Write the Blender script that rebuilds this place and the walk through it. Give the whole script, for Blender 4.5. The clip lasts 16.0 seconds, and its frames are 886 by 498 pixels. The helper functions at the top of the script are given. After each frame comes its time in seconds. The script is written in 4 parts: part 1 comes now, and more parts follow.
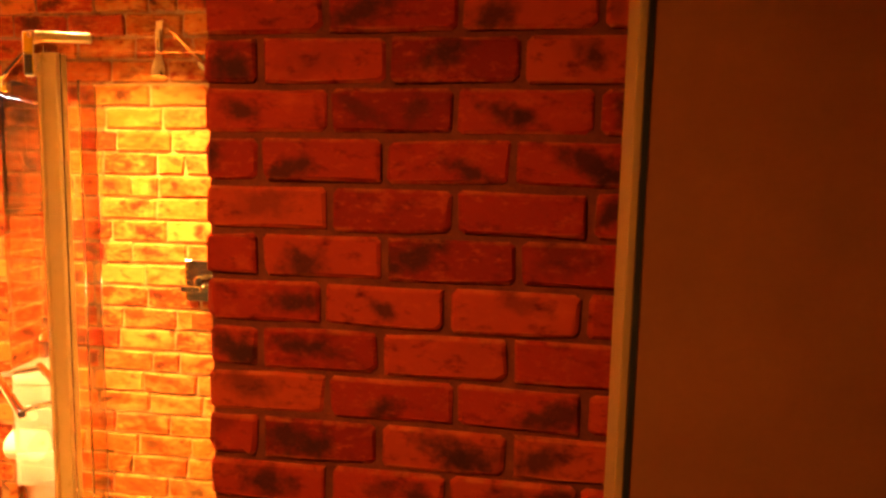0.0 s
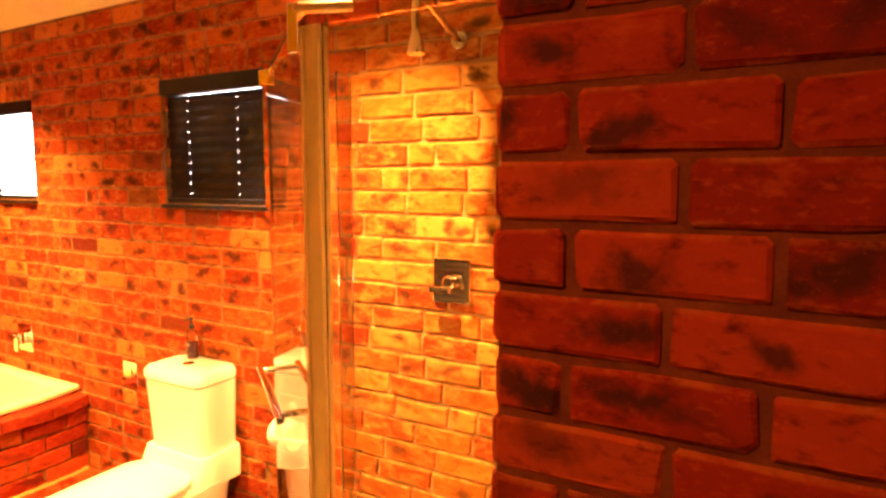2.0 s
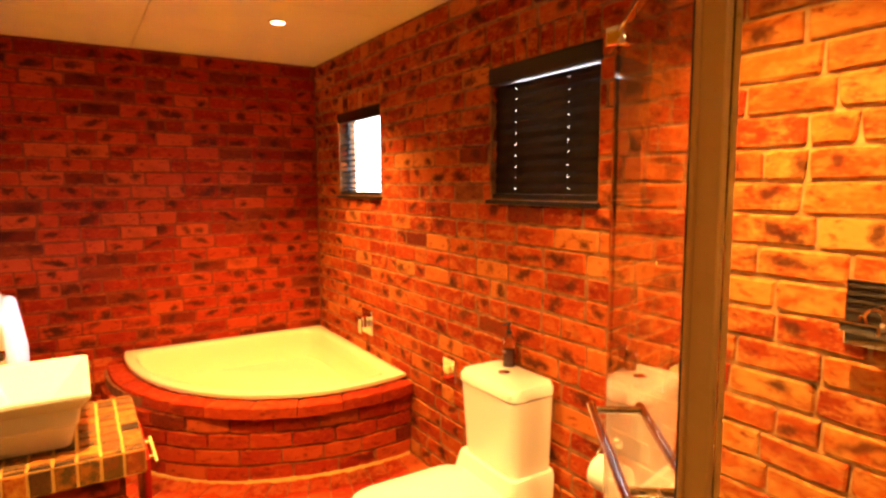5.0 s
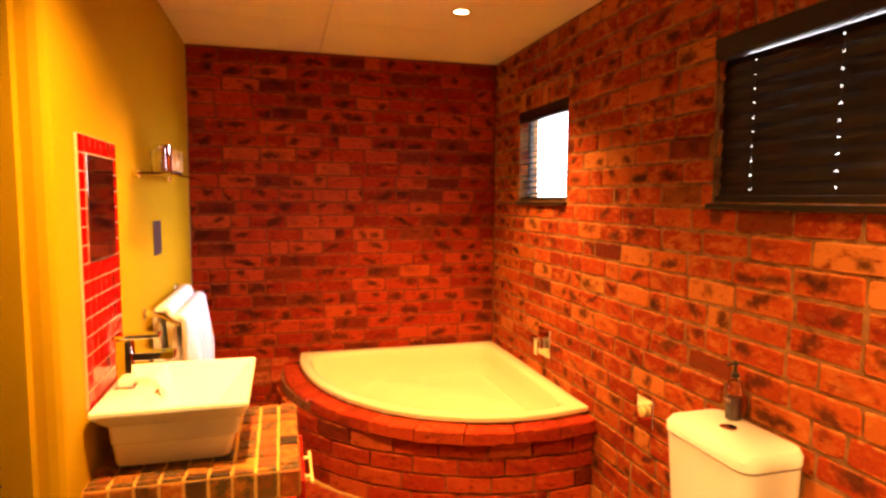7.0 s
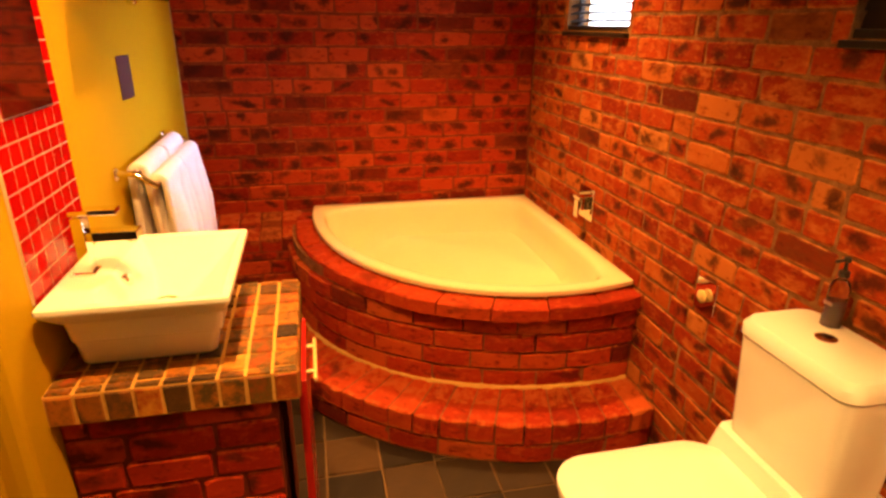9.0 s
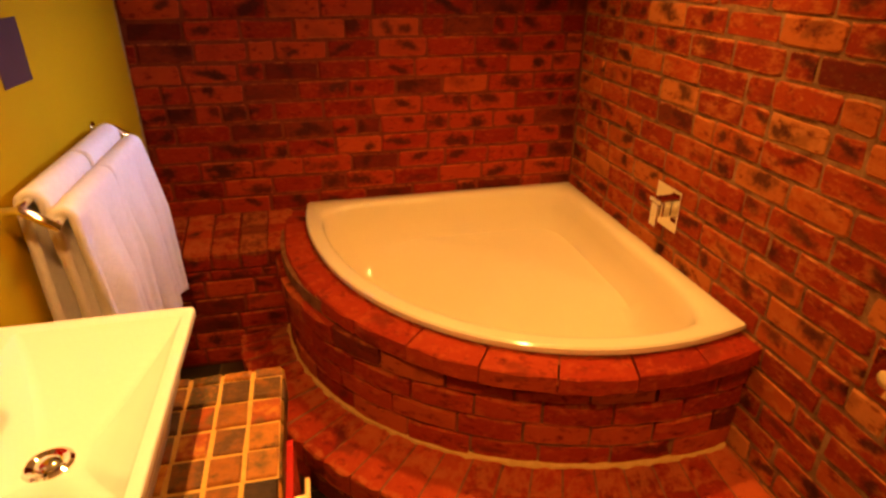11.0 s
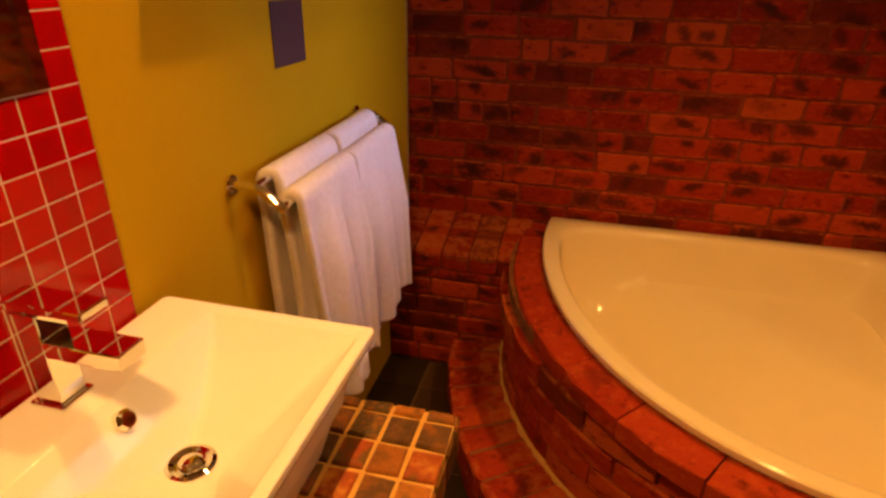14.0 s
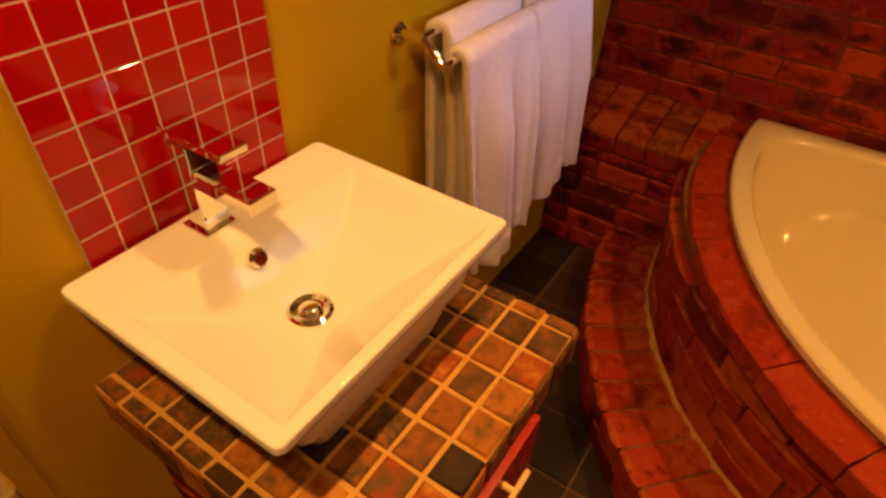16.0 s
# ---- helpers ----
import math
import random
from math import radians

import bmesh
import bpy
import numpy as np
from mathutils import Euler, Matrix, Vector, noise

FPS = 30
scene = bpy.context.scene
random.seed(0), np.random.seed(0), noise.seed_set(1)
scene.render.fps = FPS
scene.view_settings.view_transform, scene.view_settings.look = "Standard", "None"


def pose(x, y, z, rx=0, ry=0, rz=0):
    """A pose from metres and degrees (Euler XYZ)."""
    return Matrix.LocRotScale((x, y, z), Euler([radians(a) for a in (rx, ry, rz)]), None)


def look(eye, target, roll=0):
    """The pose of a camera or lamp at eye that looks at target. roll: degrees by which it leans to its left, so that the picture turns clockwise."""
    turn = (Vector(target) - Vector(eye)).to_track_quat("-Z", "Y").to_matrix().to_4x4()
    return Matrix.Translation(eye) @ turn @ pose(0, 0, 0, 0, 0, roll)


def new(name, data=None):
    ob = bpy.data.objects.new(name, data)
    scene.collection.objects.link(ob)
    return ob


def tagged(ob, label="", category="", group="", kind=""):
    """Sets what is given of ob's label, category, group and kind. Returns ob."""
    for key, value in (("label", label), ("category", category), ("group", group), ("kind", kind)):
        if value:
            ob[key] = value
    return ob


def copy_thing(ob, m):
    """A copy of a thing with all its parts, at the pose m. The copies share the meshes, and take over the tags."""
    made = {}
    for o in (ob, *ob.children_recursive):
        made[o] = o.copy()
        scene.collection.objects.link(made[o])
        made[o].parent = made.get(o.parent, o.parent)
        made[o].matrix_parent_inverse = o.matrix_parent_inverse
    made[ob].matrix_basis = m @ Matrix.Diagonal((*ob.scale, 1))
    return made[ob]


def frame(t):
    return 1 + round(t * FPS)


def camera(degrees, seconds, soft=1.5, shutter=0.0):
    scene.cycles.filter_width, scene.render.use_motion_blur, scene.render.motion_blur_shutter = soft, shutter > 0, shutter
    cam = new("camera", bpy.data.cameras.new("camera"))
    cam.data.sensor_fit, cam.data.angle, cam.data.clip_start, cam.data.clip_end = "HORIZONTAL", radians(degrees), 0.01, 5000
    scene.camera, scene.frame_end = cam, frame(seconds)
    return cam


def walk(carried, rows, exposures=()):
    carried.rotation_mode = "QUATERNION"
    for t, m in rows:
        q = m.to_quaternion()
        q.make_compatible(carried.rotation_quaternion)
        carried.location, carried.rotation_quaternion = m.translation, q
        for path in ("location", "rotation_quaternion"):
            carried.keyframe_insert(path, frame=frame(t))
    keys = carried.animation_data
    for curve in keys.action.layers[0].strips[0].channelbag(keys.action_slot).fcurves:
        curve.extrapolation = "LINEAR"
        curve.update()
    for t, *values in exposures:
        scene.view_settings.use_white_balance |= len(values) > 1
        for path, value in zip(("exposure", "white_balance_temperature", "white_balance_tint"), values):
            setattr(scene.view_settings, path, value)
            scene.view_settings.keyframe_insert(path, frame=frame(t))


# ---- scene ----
cam = camera(73.8, 16.0, soft=2.7)
PATH = [
    (0, (-0.179, 0.126, 1.658), (-0.451, 2.098, 1.461), 1.3),
    (0.5, (-0.205, 0.176, 1.644), (-0.549, 2.136, 1.442), 1.2),
    (1, (-0.267, 0.253, 1.622), (-0.78, 2.176, 1.419), 0.9),
    (1.5, (-0.357, 0.347, 1.623), (-1.08, 2.2, 1.41), 0.5),
    (2, (-0.42, 0.393, 1.631), (-1.375, 2.136, 1.413), 0.2),
    (2.5, (-0.484, 0.47, 1.624), (-1.651, 2.079, 1.406), 0.1),
    (3, (-0.536, 0.536, 1.624), (-1.85, 2.028, 1.409), 0.0),
    (3.5, (-0.569, 0.573, 1.618), (-1.994, 1.961, 1.408), 0.0),
    (4, (-0.603, 0.612, 1.613), (-2.113, 1.906, 1.4), -0.1),
    (4.5, (-0.658, 0.614, 1.611), (-2.248, 1.808, 1.393), -0.3),
    (5, (-0.743, 0.614, 1.605), (-2.43, 1.664, 1.388), -0.3),
    (5.2, (-0.786, 0.634, 1.61), (-2.521, 1.604, 1.389), -0.8),
    (7.3, (-1.114, 0.729, 1.548), (-3.042, 1.223, 1.358), 0.6),
    (7.5, (-1.133, 0.743, 1.547), (-3.063, 1.219, 1.332), 0.6),
    (8, (-1.186, 0.777, 1.54), (-3.101, 1.233, 1.187), 0.6),
    (8.2, (-1.226, 0.782, 1.543), (-3.125, 1.23, 1.102), 0.7),
    (10.3, (-1.984, 0.881, 1.601), (-3.742, 1.268, 0.73), 0.1),
    (10.5, (-2.045, 0.876, 1.578), (-3.806, 1.268, 0.714), 0.0),
    (11, (-2.216, 0.862, 1.566), (-3.97, 1.26, 0.693), -0.0),
    (11.5, (-2.337, 0.862, 1.554), (-4.091, 1.248, 0.673), -0.1),
    (12, (-2.411, 0.894, 1.564), (-4.174, 1.241, 0.686), -0.2),
    (12.5, (-2.429, 0.906, 1.562), (-4.209, 1.161, 0.685), 0.0),
    (13, (-2.426, 0.915, 1.559), (-4.224, 0.979, 0.686), 0.1),
    (13.5, (-2.441, 0.929, 1.549), (-4.233, 0.761, 0.676), 0.6),
    (14, (-2.468, 0.922, 1.535), (-4.216, 0.493, 0.662), 0.9),
    (14.5, (-2.521, 0.881, 1.516), (-4.182, 0.196, 0.637), 1.5),
    (15, (-2.547, 0.876, 1.525), (-4.097, 0.046, 0.572), 2.0),
    (15.5, (-2.564, 0.905, 1.536), (-3.992, 0.044, 0.433), 2.3),
    (16, (-2.574, 0.924, 1.54), (-3.863, 0.106, 0.248), 2.7),
]
walk(cam, [(t, look(eye, target, roll)) for t, eye, target, roll in PATH],
     [(0.0, 1.82), (1.0, 1.74), (2.5, 1.34), (4.0, 0.82), (5.2, 0.46), (7.3, 0.28), (8.2, 0.18), (10.3, -0.84), (12.0, -1.06), (14.0, -1.5), (16.0, -1.7)])

# ---- world and lamps ----
WARM = (1.0, 0.465, 0.115)
world = bpy.data.worlds.new("sky_world")
scene.world = world
world.use_nodes = True
wn = world.node_tree.nodes
sky = wn.new("ShaderNodeTexSky")
sky.sky_type, sky.sun_disc, sky.sun_elevation, sky.sun_rotation = "NISHITA", False, radians(40), radians(200)
wn["Background"].inputs["Strength"].default_value = 0.1
world.node_tree.links.new(sky.outputs["Color"], wn["Background"].inputs["Color"])

CEIL = 2.415
LAMPS = [(-3.76, 1.53, 272, 104), (-2.38, 0.72, 298, 124), (-3.54, 0.72, 168, 66), (-1.36, 1.52, 262, 104), (-0.82, -0.02, 29, 165)]
AIM = {-1.36: (-1.72, 1.83, 0.2), -3.54: (-3.0, 0.42, 0.9), -2.38: (-2.72, 0.76, 0.70)}
for lx, ly, watts, cone in LAMPS:
    spot = bpy.data.lights.new("downlight_beam", "SPOT")
    spot.energy, spot.color, spot.spot_size, spot.spot_blend, spot.shadow_soft_size = watts, WARM, radians(cone), 1.0, 0.025
    new("downlight_beam", spot).matrix_world = look((lx, ly, CEIL - 0.035), AIM.get(lx, (lx, ly + 0.001, 0)))
day = bpy.data.lights.new("window_daylight", "AREA")
day.shape, day.size, day.size_y, day.energy, day.color = "RECTANGLE", 0.5, 0.45, 7, (0.66, 0.60, 1.0)
day.spread = radians(48)
new("window_daylight", day).matrix_world = pose(-4.02, 2.34, 1.78, -72, 0, 0)


# ---- materials ----
def nodes_of(name):
    m = bpy.data.materials.new(name)
    m.use_nodes = True
    nt = m.node_tree
    return m, nt, nt.nodes["Principled BSDF"]


def math_node(nt, op, a, b=None, clamp=False):
    n = nt.nodes.new("ShaderNodeMath")
    n.operation, n.use_clamp = op, clamp
    for i, v in enumerate((a, b)):
        if v is None:
            continue
        if isinstance(v, (int, float)):
            n.inputs[i].default_value = v
        else:
            nt.links.new(v, n.inputs[i])
    return n.outputs[0]


def noise_node(nt, vec, scale, detail=3.0, rough=0.55):
    n = nt.nodes.new("ShaderNodeTexNoise")
    n.inputs["Scale"].default_value, n.inputs["Detail"].default_value, n.inputs["Roughness"].default_value = scale, detail, rough
    if vec is not None:
        nt.links.new(vec, n.inputs["Vector"])
    return n.outputs["Fac"]


def ramp_node(nt, fac, stops):
    n = nt.nodes.new("ShaderNodeValToRGB")
    while len(n.color_ramp.elements) < len(stops):
        n.color_ramp.elements.new(0.5)
    for e, (p, c) in zip(n.color_ramp.elements, stops):
        e.position, e.color = p, (*c, 1)
    nt.links.new(fac, n.inputs["Fac"])
    return n.outputs["Color"]


def mix_node(nt, fac, a, b, mode="MIX"):
    n = nt.nodes.new("ShaderNodeMix")
    n.data_type, n.blend_type = "RGBA", mode
    for key, v in ((0, fac), (6, a), (7, b)):
        if isinstance(v, (int, float)):
            n.inputs[key].default_value = v
        elif isinstance(v, tuple):
            n.inputs[key].default_value = (*v, 1)
        else:
            nt.links.new(v, n.inputs[key])
    return n.outputs[2]


def bump_node(nt, height, strength, distance, bsdf):
    n = nt.nodes.new("ShaderNodeBump")
    n.inputs["Strength"].default_value, n.inputs["Distance"].default_value = strength, distance
    nt.links.new(height, n.inputs["Height"])
    nt.links.new(n.outputs["Normal"], bsdf.inputs["Normal"])


def coords(nt, kind="Object"):
    return nt.nodes.new("ShaderNodeTexCoord").outputs[kind]


def piece_random(nt):
    a = nt.nodes.new("ShaderNodeObjectInfo").outputs["Random"]
    b = nt.nodes.new("ShaderNodeNewGeometry").outputs["Random Per Island"]
    return math_node(nt, "FRACT", math_node(nt, "ADD", math_node(nt, "MULTIPLY", a, 7.31), math_node(nt, "MULTIPLY", b, 5.17)))


def other(nt, r, k):
    return math_node(nt, "FRACT", math_node(nt, "MULTIPLY", r, k))


def brick_material(name, dark=0.09, warm=1.0, spots=0.5, big=1.0):
    """Fired clay; dark: share of burnt bricks, warm: how far they go to orange, spots: share with kiln marks, big: the marks' size."""
    m, nt, bs = nodes_of(name)
    r = piece_random(nt)
    uv = nt.nodes.new("ShaderNodeUVMap")
    uv.uv_map = "face"
    sep = nt.nodes.new("ShaderNodeSeparateXYZ")
    nt.links.new(uv.outputs["UV"], sep.inputs[0])
    off = nt.nodes.new("ShaderNodeCombineXYZ")
    nt.links.new(math_node(nt, "MULTIPLY", r, 37.0), off.inputs[2])
    add = nt.nodes.new("ShaderNodeVectorMath")
    add.operation = "ADD"
    nt.links.new(uv.outputs["UV"], add.inputs[0])
    nt.links.new(off.outputs[0], add.inputs[1])
    p = add.outputs[0]
    flat = nt.nodes.new("ShaderNodeVectorMath")
    flat.operation = "MULTIPLY"
    nt.links.new(p, flat.inputs[0])
    flat.inputs[1].default_value = (0.55, 1.0, 1.0)
    q = flat.outputs[0]
    w = warm
    top = (0.40 + 0.10 * w, 0.045 + 0.14 * w, 0.009 + 0.03 * w)
    base = ramp_node(nt, r, [(0.0, (0.20, 0.011 + 0.006 * w, 0.003)), (0.35, (0.28, 0.016 + 0.014 * w, 0.004)), (0.65, (0.34, 0.024 + 0.025 * w, 0.006)), (0.88, (0.38, 0.036 + 0.042 * w, 0.009)), (1.0, top)])
    r2, r3, r4 = other(nt, r, 17.3), other(nt, r, 53.7), other(nt, r, 91.1)
    cloud = noise_node(nt, q, 26, 5, 0.68)
    lift = math_node(nt, "ADD", 0.56 - 0.04 * w, math_node(nt, "MULTIPLY", r2, -0.10 * w))
    base = mix_node(nt, math_node(nt, "MULTIPLY", math_node(nt, "SUBTRACT", cloud, lift, True), 4.2, True), base, (0.46, 0.055 + 0.095 * w, 0.010 + 0.018 * w))
    low = noise_node(nt, q, 40, 4, 0.65)
    base = mix_node(nt, math_node(nt, "MULTIPLY", math_node(nt, "SUBTRACT", 0.46, low, True), 5.5, True), base, (0.13, 0.008, 0.003))
    streak = noise_node(nt, q, 75, 4, 0.7)
    base = mix_node(nt, math_node(nt, "MULTIPLY", math_node(nt, "SUBTRACT", streak, 0.56, True), 4.5, True), base, (0.46, 0.050 + 0.11 * w, 0.008 + 0.022 * w))
    # soft dark kiln marks, slanting, one or two to a brick
    wob = math_node(nt, "MULTIPLY", math_node(nt, "SUBTRACT", noise_node(nt, p, 42, 3), 0.5), 2.2)
    for k, share in ((1.0, spots), (1.37, spots * 0.6)):
        x0 = math_node(nt, "MULTIPLY", math_node(nt, "SUBTRACT", other(nt, r, 23.3 * k), 0.5), 0.13)
        dx = math_node(nt, "SUBTRACT", sep.outputs[0], x0)
        slant = math_node(nt, "MULTIPLY", dx, math_node(nt, "MULTIPLY", math_node(nt, "SUBTRACT", other(nt, r, 61.9 * k), 0.5), 0.9))
        z0 = math_node(nt, "MULTIPLY", math_node(nt, "SUBTRACT", other(nt, r, 71.3 * k), 0.5), 0.034)
        dz = math_node(nt, "ADD", math_node(nt, "ADD", sep.outputs[1], z0), slant)
        dx = math_node(nt, "DIVIDE", dx, math_node(nt, "ADD", 0.014 * big, math_node(nt, "MULTIPLY", other(nt, r, 29.9 * k), 0.030 * big)))
        dz = math_node(nt, "DIVIDE", dz, math_node(nt, "ADD", 0.009 * big, math_node(nt, "MULTIPLY", other(nt, r, 43.1 * k), 0.012 * big)))
        d = math_node(nt, "SQRT", math_node(nt, "ADD", math_node(nt, "MULTIPLY", dx, dx), math_node(nt, "MULTIPLY", dz, dz)))
        d = math_node(nt, "ADD", d, wob)
        has = math_node(nt, "MULTIPLY", math_node(nt, "SUBTRACT", other(nt, r, 97.7 * k), 1.0 - share, True), 5.0, True)
        mark = math_node(nt, "MULTIPLY", math_node(nt, "MULTIPLY", math_node(nt, "SUBTRACT", 1.45, d, True), 0.95, True), has)
        base = mix_node(nt, math_node(nt, "MULTIPLY", mark, 0.88), base, (0.042, 0.009, 0.004))
    whole = math_node(nt, "MULTIPLY", math_node(nt, "GREATER_THAN", r4, 1.0 - dark), math_node(nt, "MULTIPLY", math_node(nt, "ADD", cloud, 0.30), 1.0, True))
    base = mix_node(nt, math_node(nt, "MULTIPLY", whole, 0.85), base, (0.068, 0.010, 0.004))
    # mortar smears and worn arrises along the long edges
    rim_d = math_node(nt, "MULTIPLY", math_node(nt, "SUBTRACT", math_node(nt, "ABSOLUTE", sep.outputs[1]), 0.0275), 190.0, True)
    smear = math_node(nt, "MULTIPLY", rim_d, math_node(nt, "MULTIPLY", math_node(nt, "SUBTRACT", noise_node(nt, p, 24, 4, 0.7), 0.42, True), 6.0, True))
    base = mix_node(nt, math_node(nt, "MULTIPLY", smear, 0.55 + 0.15 * min(w, 1.0)), base, (0.46, 0.10 + 0.09 * w, 0.020 + 0.030 * w))
    grit = noise_node(nt, p, 240, 2)
    base = mix_node(nt, math_node(nt, "MULTIPLY", math_node(nt, "SUBTRACT", grit, 0.64, True), 2.5, True), base, (0.40, 0.06 + 0.05 * w, 0.015 + 0.01 * w))
    nt.links.new(base, bs.inputs["Base Color"])
    bs.inputs["Roughness"].default_value = 0.82
    bs.inputs["Specular IOR Level"].default_value = 0.12
    hgt = math_node(nt, "ADD", noise_node(nt, p, 38, 5, 0.6), math_node(nt, "MULTIPLY", grit, 0.15))
    bump_node(nt, hgt, 0.5, 0.0035, bs)
    return m


def grainy(name, colour, colour2, scale, rough=0.8, bump=0.3, dist=0.003, spec=0.4, fine=180):
    m, nt, bs = nodes_of(name)
    p = coords(nt)
    n1, n2 = noise_node(nt, p, scale, 5, 0.6), noise_node(nt, p, fine, 3)
    f = math_node(nt, "ADD", math_node(nt, "MULTIPLY", math_node(nt, "SUBTRACT", n1, 0.3), 1.7), math_node(nt, "MULTIPLY", math_node(nt, "SUBTRACT", n2, 0.5), 0.5), True)
    nt.links.new(mix_node(nt, f, colour, colour2), bs.inputs["Base Color"])
    nt.links.new(math_node(nt, "ADD", math_node(nt, "MULTIPLY", n1, 0.16), rough - 0.08), bs.inputs["Roughness"])
    bs.inputs["Specular IOR Level"].default_value = spec
    if bump:
        bump_node(nt, math_node(nt, "ADD", n1, math_node(nt, "MULTIPLY", n2, 0.4)), bump, dist, bs)
    return m


def tile_material(name, stops, rough, bump, scale=26, spec=0.5):
    m, nt, bs = nodes_of(name)
    r = piece_random(nt)
    p = coords(nt)
    n = noise_node(nt, p, scale, 5, 0.65)
    f = math_node(nt, "ADD", r, math_node(nt, "MULTIPLY", math_node(nt, "SUBTRACT", n, 0.5), 0.55), True)
    nt.links.new(ramp_node(nt, f, stops), bs.inputs["Base Color"])
    nt.links.new(math_node(nt, "ADD", math_node(nt, "MULTIPLY", n, 0.25), rough - 0.12), bs.inputs["Roughness"])
    bs.inputs["Specular IOR Level"].default_value = spec
    if bump:
        bump_node(nt, noise_node(nt, p, scale * 2.5, 5, 0.6), bump, 0.004, bs)
    return m


def metal(name, colour, rough=0.12):
    m, nt, bs = nodes_of(name)
    bs.inputs["Base Color"].default_value = (*colour, 1)
    bs.inputs["Metallic"].default_value = 1.0
    p = coords(nt)
    nt.links.new(math_node(nt, "ADD", math_node(nt, "MULTIPLY", noise_node(nt, p, 60, 3), 0.03), rough - 0.015), bs.inputs["Roughness"])
    return m


def glass(name, tint=(1, 1, 1), rough=0.0):
    m, nt, bs = nodes_of(name)
    bs.inputs["Base Color"].default_value = (*tint, 1)
    bs.inputs["Transmission Weight"].default_value = 1.0
    bs.inputs["Roughness"].default_value = rough
    bs.inputs["IOR"].default_value = 1.45
    bs.inputs["Specular IOR Level"].default_value = 0.3
    return m


def glow(name, colour, strength):
    m, nt, bs = nodes_of(name)
    bs.inputs["Base Color"].default_value = (*colour, 1)
    bs.inputs["Emission Color"].default_value = (*colour, 1)
    bs.inputs["Emission Strength"].default_value = strength
    return m


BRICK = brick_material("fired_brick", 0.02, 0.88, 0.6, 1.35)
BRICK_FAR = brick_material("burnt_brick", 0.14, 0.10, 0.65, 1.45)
# lit copy of the north wall's brick: shower lamp's yellow put into the colour
BRICK_LAMPLIT = brick_material("yellow_orange_brick", 0.0, 1.45, 0.5, 1.2)
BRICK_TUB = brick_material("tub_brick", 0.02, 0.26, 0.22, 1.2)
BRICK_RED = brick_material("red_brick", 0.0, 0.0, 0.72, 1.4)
MORTAR_DULL = grainy("dull_mortar", (0.10, 0.030, 0.010), (0.44, 0.23, 0.08), 16, 0.95, 0.6, 0.004, 0.2)
# paler copy of the wall's mortar, lamplight in the shower painted in
MORTAR_LAMPLIT = grainy("sandy_mortar", (0.28, 0.13, 0.040), (0.58, 0.37, 0.15), 22, 0.95, 0.6, 0.004, 0.2)
MORTAR_TUB = grainy("tub_mortar", (0.13, 0.035, 0.010), (0.36, 0.15, 0.048), 20, 0.95, 0.6, 0.004, 0.2)
MORTAR_RED = grainy("red_stained_mortar", (0.12, 0.019, 0.007), (0.25, 0.050, 0.016), 26, 0.95, 0.6, 0.004, 0.2)
MORTAR_BROWN = grainy("brown_mortar", (0.14, 0.021, 0.006), (0.27, 0.056, 0.016), 24, 0.95, 0.6, 0.004, 0.2)
OLIVE = grainy("olive_paint", (0.44, 0.27, 0.0025), (0.48, 0.30, 0.003), 3, 0.75, 0.12, 0.002, 0.08, 90)
PLASTER = grainy("plain_plaster", (0.42, 0.30, 0.16), (0.48, 0.35, 0.20), 4, 0.8, 0.1)
CEILING = grainy("ceiling_board", (0.72, 0.63, 0.36), (0.78, 0.69, 0.41), 3, 0.85, 0.08, 0.002, 0.2, 120)
JOINT = grainy("board_joint", (0.10, 0.08, 0.06), (0.16, 0.12, 0.08), 20, 0.9, 0)
CERAMIC = grainy("white_ceramic", (0.79, 0.79, 0.75), (0.83, 0.83, 0.79), 4, 0.10, 0, spec=0.55)
ACRYLIC = grainy("white_acrylic", (0.82, 0.70, 0.43), (0.86, 0.74, 0.47), 3, 0.14, 0, spec=0.5)
CHROME = metal("chrome", (0.82, 0.80, 0.76), 0.035)
BRASSY = grainy("satin_gold_profile", (0.74, 0.51, 0.19), (0.80, 0.57, 0.24), 30, 0.3, 0, spec=0.7)
BLACK = grainy("black_lacquer", (0.012, 0.008, 0.006), (0.022, 0.015, 0.011), 12, 0.38, 0, spec=0.28)
DARKHOLE = grainy("dark_gap", (0.008, 0.007, 0.006), (0.012, 0.010, 0.008), 10, 0.9, 0)
TOWEL = grainy("white_terry", (0.74, 0.70, 0.70), (0.84, 0.80, 0.80), 60, 0.95, 0.9, 0.004, 0.1, 420)
REDTILE = tile_material("red_mosaic_glaze", [(0.0, (0.32, 0.0015, 0.002)), (0.5, (0.36, 0.002, 0.0025)), (1.0, (0.41, 0.003, 0.003))], 0.03, 0.02, 26, 0.35)
GROUT = grainy("cream_grout", (0.62, 0.46, 0.34), (0.72, 0.56, 0.43), 40, 0.9, 0.3)
SLATE = tile_material("multicolour_slate", [(0.0, (0.032, 0.018, 0.010)), (0.22, (0.10, 0.046, 0.014)), (0.38, (0.30, 0.10, 0.014)), (0.5, (0.065, 0.046, 0.016)), (0.62, (0.40, 0.14, 0.018)), (0.75, (0.12, 0.070, 0.015)), (0.88, (0.30, 0.056, 0.011)), (1.0, (0.50, 0.22, 0.03))], 0.5, 0.7, 30, 0.2)
SLATE_GROUT = grainy("ochre_grout", (0.52, 0.29, 0.06), (0.66, 0.40, 0.10), 50, 0.95, 0.4)
